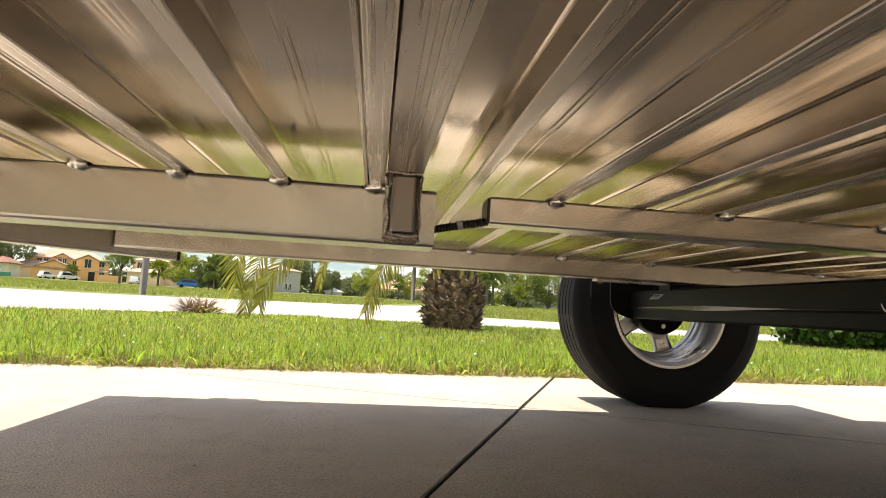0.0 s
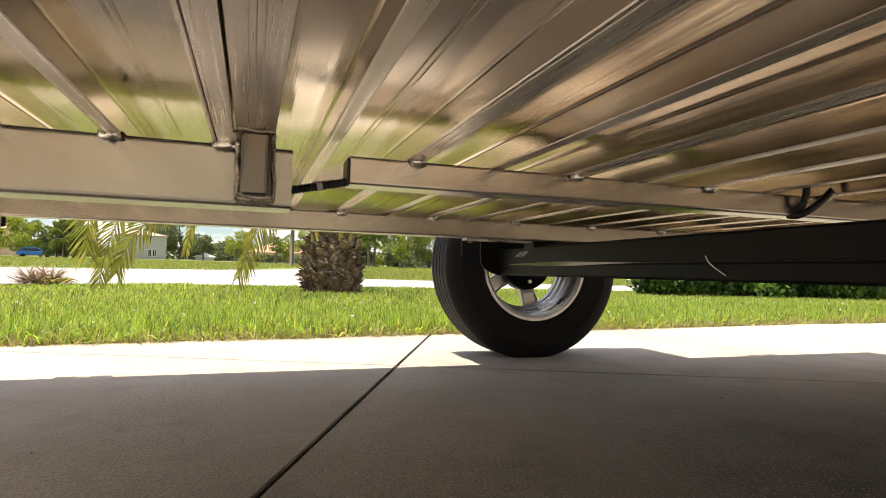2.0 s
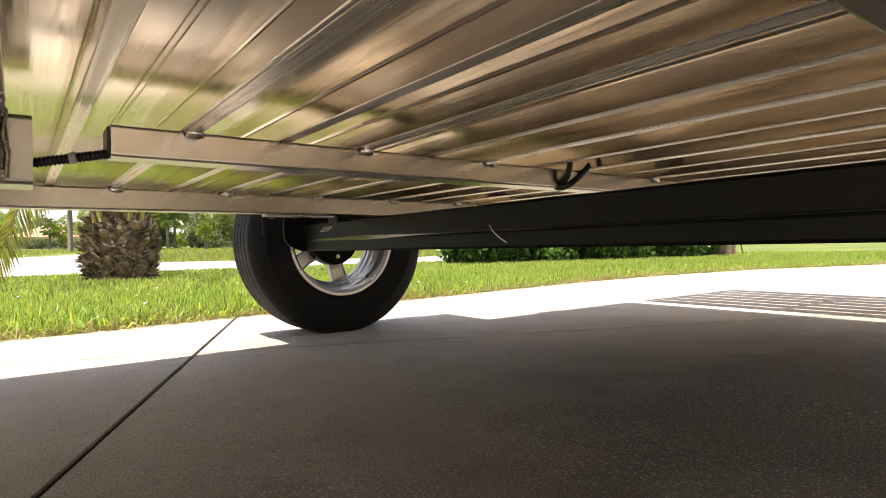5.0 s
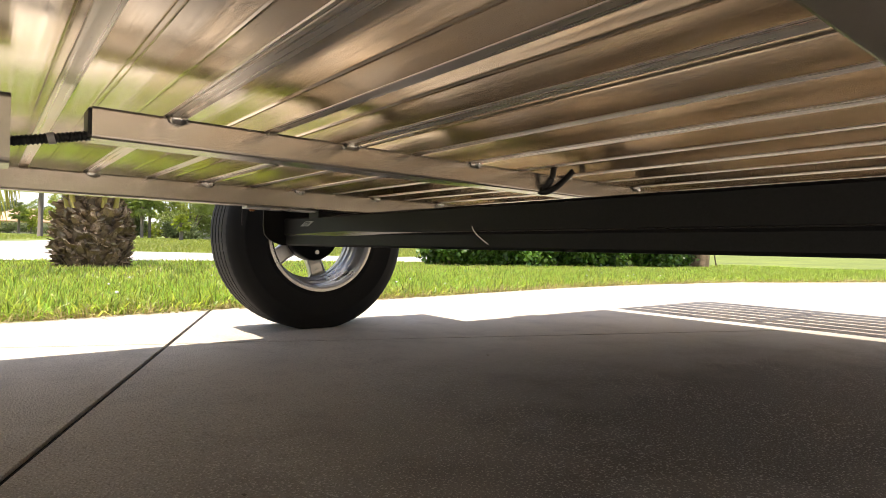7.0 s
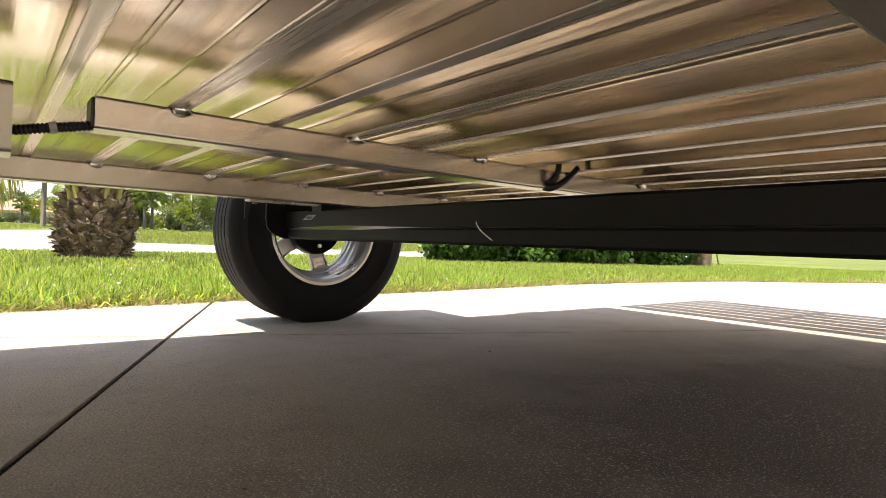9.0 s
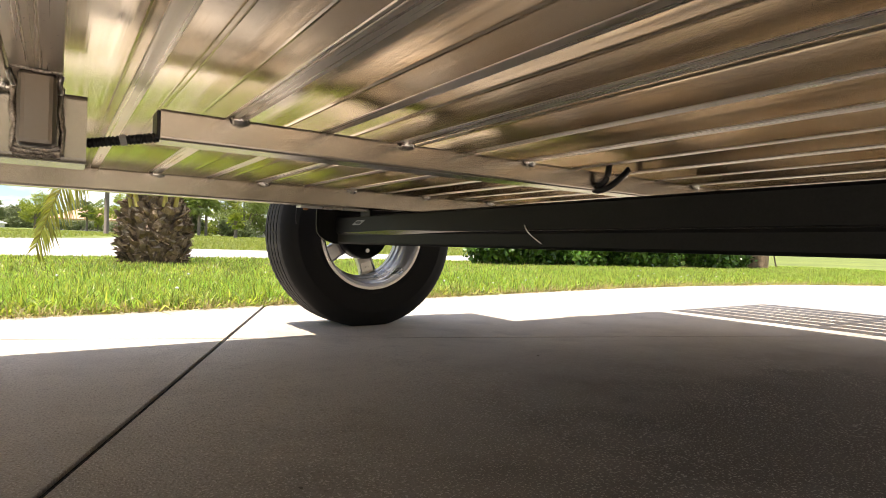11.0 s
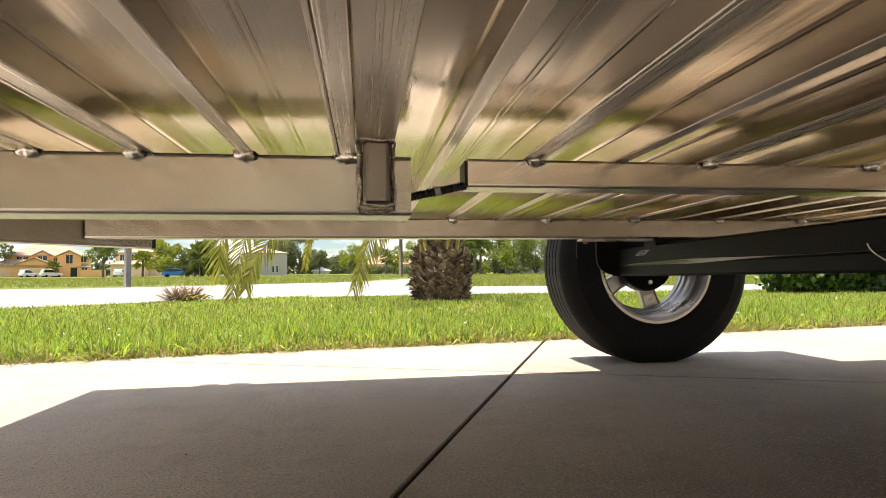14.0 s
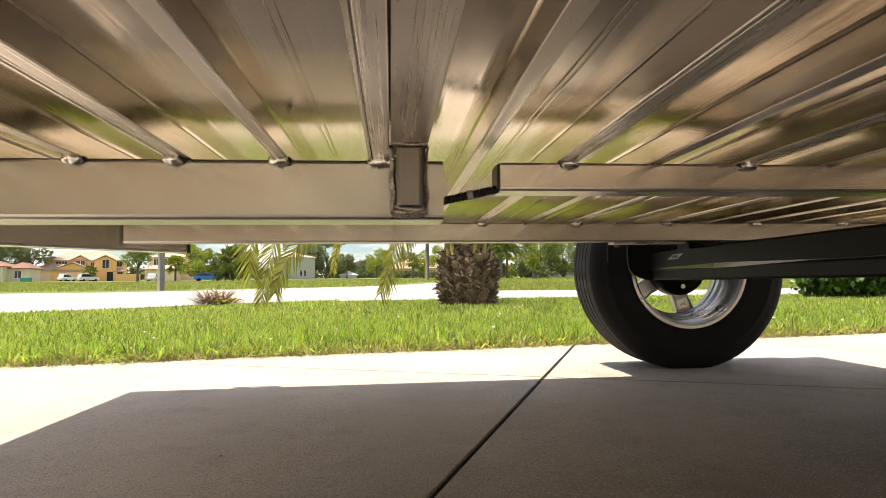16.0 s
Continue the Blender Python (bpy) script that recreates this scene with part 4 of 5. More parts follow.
def build_lawn():
    for count, seed, span, power, hgt, wid, nm in (
        (190000, 11, (-3.2, 9.0, -0.012, 1.6), 1.0, 0.100, 0.0066, "lawn_grass"),
        (105000, 12, (-5.0, 13.0, 0.8, 4.0), 0.95, 0.088, 0.0085, "lawn_grass"),
        (130000, 13, (-9.0, 16.0, 2.8, 8.2), 0.9, 0.066, 0.011, "lawn_grass"),
        (52000, 14, (-9.0, -3.2, -0.012, 4.0), 1.0, 0.090, 0.0120, "lawn_grass"),
        (46000, 15, (9.0, 16.0, -0.012, 3.4), 1.0, 0.090, 0.0120, "lawn_grass")):
        xs, ys, patch, r = scatter(count, seed, *span, power)
        h = hgt * (0.45 + 0.75 * r.random(len(xs))) * (1 + 0.2 * patch)
        blades(nm, xs, ys, h, wid * (0.6 + 0.8 * r.random(len(xs))), GRASS, "bright green broad-bladed lawn grass", seed, lean=1.15)
    xs, ys, patch, r = scatter(42000, 31, -3.2, 9.0, 0.03, 1.3, 1.0)
    blades("lawn_grass", xs, ys, 0.090 * (0.6 + 0.6 * r.random(len(xs))), 0.0095 * (0.7 + 0.6 * r.random(len(xs))), GRASS, "bright green broad-bladed lawn grass", 32, lean=1.5)
    xs, ys, patch, r = scatter(24000, 21, -3.2, 10.0, -0.05, 0.26, 1.3)
    blades("dry_grass", xs, ys, 0.055 * (0.5 + r.random(len(xs))), 0.0042 * (0.6 + r.random(len(xs))), STRAW, "dry straw-coloured grass along the concrete", 22, lean=1.2)
    xs, ys, patch, r = scatter(15000, 23, -4.0, 12.0, 0.1, 5.0, 1.2)
    blades("dry_grass", xs, ys, 0.07 * (0.5 + r.random(len(xs))), 0.006 * (0.6 + r.random(len(xs))), STRAW, "pale dry blades scattered in the lawn", 24, lean=0.8)


build_lawn()


def far_grass():
    """Coarse tufts that break up the lawn beyond the street."""
    r = np.random.default_rng(41)
    n = 90000
    az = np.radians(r.uniform(-38, 62, n))
    rad = 24 + 71 * r.uniform(0, 1, n) ** 1.3
    near = r.uniform(0, 1, n) < 0.3
    az = np.where(near, np.radians(r.uniform(5, 62, n)), az)
    rad = np.where(near, r.uniform(17, 30, n), rad)
    xs, ys = rad * np.sin(az), rad * np.cos(az)
    keep = ~((xs > -1.5) & (xs < 8.5) & (ys > 20) & (ys < 46) & (np.abs(xs - (1.4 + 0.19 * (ys - 22) - 0.6)) < 2.4)) & ~((xs > 10) & (np.abs(ys - (12.6 + 1.02 * (xs - 11.5))) < 2.6))
    xs, ys = xs[keep], ys[keep]
    rad = rad[keep]
    ob = blades("far_grass", xs, ys, 0.10 * (0.5 + r.random(len(xs))), 0.0012 * rad * (0.6 + r.random(len(xs))), FAR_BLADES, "mown grass tufts on the far lawn", 42, lean=1.0)
    return ob


far_grass()


def build_flowers():
    """Small white clover heads dotted in the lawn."""
    r = random.Random(77)
    bm = bmesh.new()
    for _ in range(60):
        x = r.uniform(-2.5, 8.0)
        y = drive_edge_y(x) + r.uniform(0.08, 1.6)
        m = Matrix.Translation((x, y, ground_z(x, y) + r.uniform(0.05, 0.085))) @ Matrix.Diagonal((1, 1, 0.7, 1))
        bmesh.ops.create_icosphere(bm, subdivisions=1, radius=r.uniform(0.005, 0.010), matrix=m)
    tagged(part("clover_flowers", bm, WHITE_PAINT), "tiny white flower heads scattered in the lawn", "flowers", kind="stuff")


build_flowers()


# ---- the palm with the pineapple trunk ----
PALM_AT = Vector((1.125, 8.12, 0.0))
PALM_AT.z = ground_z(PALM_AT.x, PALM_AT.y)


def trunk_radius(z):
    pts = [(0.0, 0.40), (0.2, 0.455), (0.45, 0.465), (0.65, 0.425), (0.85, 0.335), (1.0, 0.27), (1.3, 0.22), (1.6, 0.2)]
    for (za, ra), (zb, rb) in zip(pts, pts[1:]):
        if z <= zb:
            return ra + (rb - ra) * (z - za) / (zb - za)
    return pts[-1][1]


def boot_mesh(seed):
    """A cut leaf base: a broad shell that narrows, curls out and ends in a pale rough cut."""
    r = random.Random(seed)
    bm = bmesh.new()
    rows = [(0.0, 0.070, 0.018, 0.0), (0.06, 0.074, 0.020, 0.034), (0.115, 0.056 * r.uniform(0.7, 1.25), 0.014, 0.072), (0.15, 0.034 * r.uniform(0.5, 1.6), 0.008, 0.100 * r.uniform(0.7, 1.25))]
    rings = []
    for up, wd, th, outw in rows:
        j = lambda s: r.uniform(-1.6 * s, 1.6 * s)
        rings.append([bm.verts.new((-wd + j(0.01), outw + j(0.008), up + j(0.012))), bm.verts.new((j(0.012), outw + th * 1.25 + j(0.008), up - 0.02 + j(0.01))),
                      bm.verts.new((wd + j(0.01), outw + j(0.008), up + j(0.012))), bm.verts.new((j(0.01), outw - th * 0.4, up + 0.012))])
    for a, b in zip(rings, rings[1:]):
        for i in range(4):
            k = (i + 1) % 4
            bm.faces.new((a[i], a[k], b[k], b[i]))
    end = bm.faces.new(rings[-1])
    end.material_index = 1
    bmesh.ops.recalc_face_normals(bm, faces=bm.faces[:])
    me = bpy.data.meshes.new("leaf_base")
    bm.to_mesh(me)
    bm.free()
    for m in (BOOT, BOOT_CUT):
        me.materials.append(m)
    return me


def frond_mesh(path, length_leaf, pairs, seed, droop=0.35, twist=0.0):
    """A feather leaf: a tapering stem with two rows of narrow folded leaflets."""
    r = random.Random(seed)
    pts = bezier(path, 40)
    bm = sweep(pts, lambda f: 0.018 * (1 - f) + 0.004, 6)
    for f in bm.faces:
        f.material_index = 1
    for k in range(pairs):
        f = 0.2 + 0.8 * k / pairs
        i = min(39, int(f * 40))
        p = pts[i].lerp(pts[i + 1], f * 40 - i)
        d = (pts[i + 1] - pts[i]).normalized()
        side = d.cross(Vector((0, 0, 1)))
        if side.length < 0.1:
            side = Vector((1, 0, 0))
        side.normalize()
        up = side.cross(d)
        c, s0 = math.cos(twist), math.sin(twist)
        side, up = side * c + up * s0, up * c - side * s0
        ln = length_leaf * (0.55 + 0.45 * math.sin(math.pi * min(1, 0.15 + 0.85 * f) ** 0.8)) * r.uniform(0.85, 1.1)
        for s in (-1, 1):
            way = (d * 0.75 + side * s * r.uniform(0.5, 0.8) + up * r.uniform(-0.2, 0.28)).normalized()
            a = p
            m1 = p + way * ln * 0.5 + Vector((0, 0, -droop * ln * 0.15))
            m2 = p + way * ln + Vector((0, 0, -droop * ln * r.uniform(0.6, 1.1)))
            wv = (side * s * 0.5 - d * 0.8).cross(Vector((0.2, 1, 0.1))).normalized() * 0.016 if twist else (up * 0.7 + d * 0.4).normalized() * 0.017
            v = [bm.verts.new(c) for c in (a - wv * 0.6, a + wv * 0.6, m1 + wv, m1 - wv, m2)]
            bm.faces.new((v[0], v[1], v[2], v[3]))
            bm.faces.new((v[3], v[2], v[4]))
    me = bpy.data.meshes.new("frond")
    bm.to_mesh(me)
    bm.free()
    for m in (FROND, FROND_STEM):
        me.materials.append(m)
    return me


def hanging_frond(path, length_leaf, pairs, seed, one, other):
    """A drooping feather leaf, its narrow leaflets swept towards the tip and longer on one flank."""
    r = random.Random(seed)
    pts = bezier(path, 40)
    bm = sweep(pts, lambda f: 0.016 * (1 - f) + 0.004, 6)
    for f in bm.faces:
        f.material_index = 1
    for k in range(pairs):
        f = 0.35 + 0.65 * k / (pairs - 1)
        i = min(39, int(f * 40))
        p = pts[i].lerp(pts[i + 1], f * 40 - i)
        d = (pts[i + 1] - pts[i]).normalized()
        side = d.cross(Vector((0.1, 1, 0))).normalized()
        ln = length_leaf * (1.0 - 0.45 * max(0.0, f - 0.6) / 0.4) * r.uniform(0.8, 1.1)
        for flank, s in ((one, -1), (other, 1)):
            open_by = (1.15 - 0.55 * f) * r.uniform(0.7, 1.25)
            way = (d + side * s * open_by + Vector((0, r.uniform(-0.35, 0.25), 0))).normalized()
            m1 = p + way * ln * flank * 0.5
            m2 = p + way * ln * flank + Vector((0, 0, -0.16 * ln * r.uniform(0.4, 1.2)))
            wv = way.cross(Vector((r.uniform(-0.8, 0.8), 1, r.uniform(-0.5, 0.5)))).normalized() * 0.0125
            v = [bm.verts.new(c) for c in (p - wv * 0.5, p + wv * 0.5, m1 + wv, m1 - wv, m2)]
            bm.faces.new((v[0], v[1], v[2], v[3]))
            bm.faces.new((v[3], v[2], v[4]))
    me = bpy.data.meshes.new("frond")
    bm.to_mesh(me)
    bm.free()
    for m in (FROND, FROND_STEM):
        me.materials.append(m)
    return me


def build_palm():
    palm = thing("pineapple_palm", "stout date palm with scaly brown pineapple trunk on the lawn", "palm tree", at=tuple(PALM_AT))
    palm.scale = (0.87, 0.87, 0.87)
    bm = lathe([(0.0, -0.05)] + [(trunk_radius(z) - 0.05, z) for z in np.linspace(-0.05, 1.6, 14)] + [(0.0, 1.62)], 36)
    bmesh.ops.rotate(bm, verts=bm.verts[:], cent=(0, 0, 0), matrix=Matrix.Rotation(radians(90), 3, "X"))
    part("trunk", bm, BOOT, palm, "dark fibrous trunk core")
    shapes = [boot_mesh(s) for s in range(14)]
    r = random.Random(9)
    count = 295
    for k in range(count):
        z = 0.0 + 1.32 * (k / count)
        a = radians(137.508 * k)
        rad = trunk_radius(z) - 0.055
        ob = new("leaf_base", shapes[r.randrange(14)])
        ob.parent = palm
        grow = r.uniform(0.75, 1.2)
        ob.matrix_basis = Matrix.Rotation(a, 4, "Z") @ pose(0, rad, z, r.uniform(-22, 24), r.uniform(-32, 32), r.uniform(-26, 26)) @ Matrix.Diagonal((grow, grow, grow, 1))
    bm = bmesh.new()
    for k in range(1900):
        z, a = r.uniform(0.0, 1.3), r.uniform(0, 2 * math.pi)
        rad = trunk_radius(z) - r.uniform(0.01, 0.05)
        o = Vector((math.cos(a) * rad, math.sin(a) * rad, z))
        out = Vector((math.cos(a), math.sin(a), 0))
        side = Vector((-math.sin(a), math.cos(a), 0))
        d = (out * r.uniform(0.3, 0.9) + side * r.uniform(-0.7, 0.7) + Vector((0, 0, r.uniform(-0.5, 0.9)))).normalized()
        ln, wd = r.uniform(0.05, 0.16), r.uniform(0.004, 0.022)
        s2 = d.cross(out).normalized() * wd
        v = [bm.verts.new(c) for c in (o - s2, o + s2, o + d * ln * 0.6 + s2 * 0.8, o + d * ln * 0.6 - s2 * 0.8, o + d * ln + out * 0.01)]
        bm.faces.new((v[0], v[1], v[2], v[3]))
        bm.faces.new((v[3], v[2], v[4]))
    tagged(part("husk_fibre", bm, BOOT, palm, "torn brown husk strips between the leaf bases"), kind="stuff")
    # hanging fronds that reach below the deck's edge, and the crown above
    top = 1.25
    hanging = [
        ([(-0.15, 0, top), (-1.0, -0.2, 2.3), (-2.1, -0.3, 1.9), (-2.95, -0.3, 0.8), (-3.0, -0.3, 0.24)], 0.44, 66, 1, 1.0, 1.0),
        ([(-0.15, -0.1, top), (-1.3, -0.2, 2.6), (-2.9, -0.3, 2.2), (-3.12, -0.3, 0.9), (-3.20, -0.3, 0.10)], 0.46, 66, 5, 1.0, 0.9),
        ([(-0.15, 0.1, top), (-1.3, -0.2, 2.8), (-3.1, -0.3, 2.6), (-3.50, -0.3, 1.2), (-3.36, -0.3, 0.52)], 0.54, 62, 6, 1.15, 1.0),
        ([(-0.15, 0.1, top), (-1.0, 0.3, 2.5), (-1.9, 0.3, 2.3), (-2.12, 0.3, 1.2), (-2.19, 0.3, 0.58)], 0.26, 48, 2, 0.8, 0.8),
        ([(-0.1, -0.2, top), (-0.5, -0.3, 1.9), (-1.0, -0.3, 1.7), (-1.20, -0.3, 0.9), (-1.40, -0.3, 0.22)], 0.46, 60, 3, 0.55, 1.2),
    ]
    for path, ln, pairs, seed, one, other in hanging:
        attach("frond", hanging_frond(path, ln, pairs, seed, one, other), [FROND, FROND_STEM], palm)
    kinds = [frond_mesh([(0, 0.1, top), (0, 0.5, 2.6), (0, 1.5, 3.5), (0, 2.6, 3.2), (0, 3.2, 2.4)], 0.42, 54, 31),
             frond_mesh([(0, 0.1, top), (0, 0.6, 2.2), (0, 1.6, 2.9), (0, 2.6, 2.4), (0, 3.1, 1.6)], 0.42, 54, 32),
             frond_mesh([(0, 0.05, top), (0, 0.2, 2.8), (0, 0.7, 4.0), (0, 1.5, 4.3), (0, 2.1, 3.9)], 0.4, 54, 33)]
    for k in range(30):
        ob = new("frond", kinds[k % 3])
        ob.parent = palm
        ob.matrix_basis = pose(0, 0, 0.05, 0, 0, 137.5 * k + r.uniform(-10, 10))
    for k in (0, 1, 3, 4):
        a = radians(-150 + 22 * k + 7 * math.sin(5 * k))
        p = [(0.37 * math.cos(a), 0.37 * math.sin(a), 0.80 + 0.05 * math.sin(3 * k)), (0.41 * math.cos(a), 0.41 * math.sin(a), 0.95), (0.46 * math.cos(a), 0.46 * math.sin(a), 1.5)]
        part("leaf_stalk", sweep(p, lambda f: 0.038 * (1 - 0.4 * f), 7), FROND_STEM, palm, "yellow-green cut leaf stalk", True)


build_palm()


# ---- trees, shrubs ----
def leaf_cloud(name, blobs, count, size, mat, parent, seed, label="", long=1.6):
    """Loose folded leaves spread through lumpy volumes."""
    r = np.random.default_rng(seed)
    weights = np.array([b[3] ** 2 for b in blobs])
    pick = r.choice(len(blobs), count, p=weights / weights.sum())
    c = np.array([b[:3] for b in blobs])[pick]
    rad = np.array([b[3] for b in blobs])[pick]
    d = r.normal(size=(count, 3))
    d /= np.linalg.norm(d, axis=1)[:, None]
    rr = rad * r.uniform(0.35, 1.0, count) ** 0.6 * (1 + 0.18 * np.sin(5 * d[:, 0] + 3 * d[:, 1] + pick) + 0.15 * np.sin(9 * d[:, 2] + 2 * pick))
    p = c + d * rr[:, None] * np.array([1, 1, 0.8])
    a = r.normal(size=(count, 3))
    a /= np.linalg.norm(a, axis=1)[:, None]
    b = np.cross(a, r.normal(size=(count, 3)))
    b /= np.linalg.norm(b, axis=1)[:, None]
    s = size * r.uniform(0.6, 1.3, count)[:, None]
    n = np.cross(a, b)
    v = np.stack([p - a * s * long * 0.5, p + b * s * 0.5 + n * s * 0.12, p + a * s * long * 0.5, p - b * s * 0.5 + n * s * 0.12], 1).reshape(-1, 3)
    me = bpy.data.meshes.new(name)
    faces = (np.arange(count)[:, None] * 4)
    tri = np.concatenate([faces + np.array([[0, 1, 2]]), faces + np.array([[0, 2, 3]])], 1).reshape(-1, 3)
    me.vertices.add(count * 4)
    me.vertices.foreach_set("co", v.astype(np.float32).ravel())
    me.loops.add(count * 6)
    me.loops.foreach_set("vertex_index", tri.astype(np.int32).ravel())
    me.polygons.add(count * 2)
    me.polygons.foreach_set("loop_start", (np.arange(count * 2) * 3).astype(np.int32))
    me.update(calc_edges=True)
    return attach(name, me, mat, parent, label)


def spot(az, r):
    """A place on the land at an azimuth from the lawn's axis and a distance."""
    x, y = 0.12 + r * math.sin(radians(az)), 0.07 + r * math.cos(radians(az))
    return Vector((x, y, ground_z(x, y) - 0.03))


def broad_tree(az, r, height, spread, mat, seed, label, bare=0.3, count=2600, leaf=0.34):
    p = spot(az, r)
    rd = random.Random(seed)
    tree = thing("tree", label, "tree", at=tuple(p))
    top = height * 0.8
    part("trunk", sweep([(0, 0, -0.2), (rd.uniform(-.1, .1), 0, height * bare * 0.6), (rd.uniform(-.3, .3), 0, height * bare + 0.4), (rd.uniform(-.4, .4), 0, top)], lambda f: 0.035 * height * (1 - 0.75 * f), 8), BARK, tree, "", True)
    blobs = []
    for k in range(11):
        a = 2.4 * k + rd.random()
        f = rd.random()
        rr = spread * (0.25 + 0.45 * rd.random()) * (1 - 0.35 * f)
        z = height * (bare + 0.10) + (height * (0.83 - bare)) * f
        q = (rr * math.cos(a), rr * math.sin(a), z)
        blobs.append((*q, spread * rd.uniform(0.2, 0.36)))
        if k < 6:
            part("limb", sweep([(0, 0, height * bare), (q[0] * 0.5, q[1] * 0.5, (height * bare + z) / 2 + 0.1), q], lambda f: 0.014 * height * (1 - 0.7 * f), 6), BARK, tree, "", True)
    leaf_cloud("crown", blobs, int(count * 2.4), leaf * 0.6, mat, tree, seed)
    return tree


def fan_palm(az, r, height, seed, label, crown=1.6, mat=None, skirt=True, lean=0.0):
    p = spot(az, r)
    rd = random.Random(seed)
    tree = thing("fan_palm", label, "palm tree", at=tuple(p))
    part("trunk", sweep([(0, 0, -0.2), (lean * 0.3, 0, height * 0.5), (lean, 0, height)], lambda f: 0.2 - 0.04 * f, 8), BARK, tree, "", True)
    bm = bmesh.new()
    for k in range(46):
        a = 2.4 * k
        el = radians(rd.uniform(-60, 75))
        d = Vector((math.cos(a) * math.cos(el), math.sin(a) * math.cos(el), math.sin(el)))
        o = Vector((lean, 0, height)) + d * 0.15
        stem = crown * rd.uniform(0.45, 0.65)
        side = d.cross(Vector((0, 0, 1))).normalized()
        up = side.cross(d)
        h = o + d * stem
        for s in range(13):
            b = radians(-105 + 17.5 * s)
            w = (d * math.cos(b) + side * math.sin(b)).normalized()
            tip = h + w * crown * 0.5 * (1 - 0.25 * abs(b)) + Vector((0, 0, -0.16 * crown))
            mid = h + w * crown * 0.26 + up * 0.03
            x = side * math.cos(b) - d * math.sin(b)
            v = [bm.verts.new(c) for c in (h, mid + x * 0.06, tip, mid - x * 0.06)]
            bm.faces.new((v[0], v[1], v[2]))
            bm.faces.new((v[0], v[2], v[3]))
    part("crown", bm, mat or LEAF_MID, tree)
    return tree


OAK = "dark-leaved broad oak behind the far houses"
LIMEY = "small bright green leafy tree on the far lawn"
CABBAGE = "cabbage palm with ragged fan leaves in a far clump"
broad_tree(-34.6, 165, 11.0, 9, LEAF_DEEP, 1, OAK, 0.15, 3600, 0.5)
broad_tree(-31.3, 172, 12.0, 8, LEAF_DEEP, 2, OAK, 0.15, 3600, 0.5)
broad_tree(-23.4, 112, 7.2, 4.2, LEAF_MID, 3, "slim green tree with an open crown beside the houses", 0.3, 1500)
broad_tree(-18.6, 108, 6.3, 4.6, LEAF_LIME, 5, "rounded yellow-green tree on the far lawn", 0.08, 3000, 0.3)
broad_tree(-17.3, 112, 5.8, 3.8, LEAF_MID, 6, "rounded mid-green tree on the far lawn", 0.08, 2600, 0.3)
broad_tree(-14.6, 118, 7.2, 4.2, LEAF_MID, 7, LIMEY, 0.15, 2000)
for k, (az, r, h) in enumerate(((-15.7, 98, 3.4), (-15.0, 100, 2.9), (-14.4, 97, 2.5), (-16.2, 101, 2.4))):
    fan_palm(az, r, h, 40 + k, CABBAGE, 2.5, LEAF_DEEP if k % 2 else LEAF_MID)
broad_tree(-6.9, 165, 11.5, 9.0, LEAF_DEEP, 8, OAK, 0.12, 4200, 0.5)
broad_tree(-8.6, 176, 11.0, 7.0, LEAF_DEEP, 28, OAK, 0.12, 3000, 0.5)
broad_tree(-4.9, 150, 6.4, 4.4, LEAF_DEEP, 9, "dark rounded tree on the far lawn", 0.35, 1700, 0.34)
for k, az in enumerate((-3.9, -3.2, -2.6)):
    broad_tree(az, 175, 5.2, 6.0, LEAF_DEEP, 60 + k, OAK, 0.05, 1800, 0.5)
broad_tree(-2.0, 140, 6.6, 5.0, LEAF_LIME, 10, LIMEY, 0.25, 1900, 0.34)
broad_tree(0.4, 190, 7.5, 8, LEAF_DEEP, 11, OAK, 0.08, 2200, 0.5)
broad_tree(3.2, 185, 8.5, 8, LEAF_MID, 12, OAK, 0.08, 2200, 0.5)
broad_tree(2.4, 125, 4.6, 3.0, LEAF_LIME, 13, LIMEY, 0.15, 1300, 0.3)
broad_tree(4.4, 118, 6.6, 3.6, LEAF_LIME, 14, LIMEY, 0.15, 1500, 0.3)
broad_tree(6.4, 130, 7.0, 6.0, LEAF_MID, 15, LIMEY, 0.1, 1800, 0.34)
for k, (az, r, h) in enumerate(((8.9, 82, 4.6), (9.7, 85, 5.0), (10.4, 80, 4.3), (11.0, 84, 5.1), (8.4, 86, 3.9))):
    fan_palm(az, r, h, 50 + k, CABBAGE, 2.0, LEAF_MID)
broad_tree(9.6, 88, 3.8, 3.4, LEAF_DEEP, 16, "low dark shrubbery under the far palms", 0.0, 2200, 0.3)
broad_tree(12.4, 92, 8.0, 5.0, LEAF_LIME, 17, LIMEY, 0.02, 3000, 0.3)
broad_tree(14.3, 90, 8.8, 6.0, LEAF_MID, 18, "tall full green tree on the far lawn", 0.02, 3600, 0.3)
broad_tree(16.4, 95, 8.0, 5.6, LEAF_MID, 19, "tall full green tree on the far lawn", 0.02, 3200, 0.3)
broad_tree(13.6, 86, 3.0, 3.6, LEAF_DEEP, 20, "low dark shrubbery under the far trees", 0.0, 2000, 0.3)
for k, az in enumerate((19.5, 23, 27.5, 33, 40, 48, 57)):
    broad_tree(az, 96 + 6 * (k % 3), 8.0, 6.2, LEAF_MID if k % 2 else LEAF_DEEP, 70 + k, "tall full green tree on the far lawn", 0.1, 1800, 0.4)
fan_palm(13.6, 62, 1.75, 90, "small palm with a yellow-green crown on the far lawn", 0.85, LEAF_LIME)
fan_palm(1.6, 118, 3.2, 91, "small palm before the far orange-roofed house", 1.4, LEAF_MID)
fan_palm(-20.4, 112, 3.0, 92, "small yellow-green palm before the far houses", 1.8, LEAF_LIME)
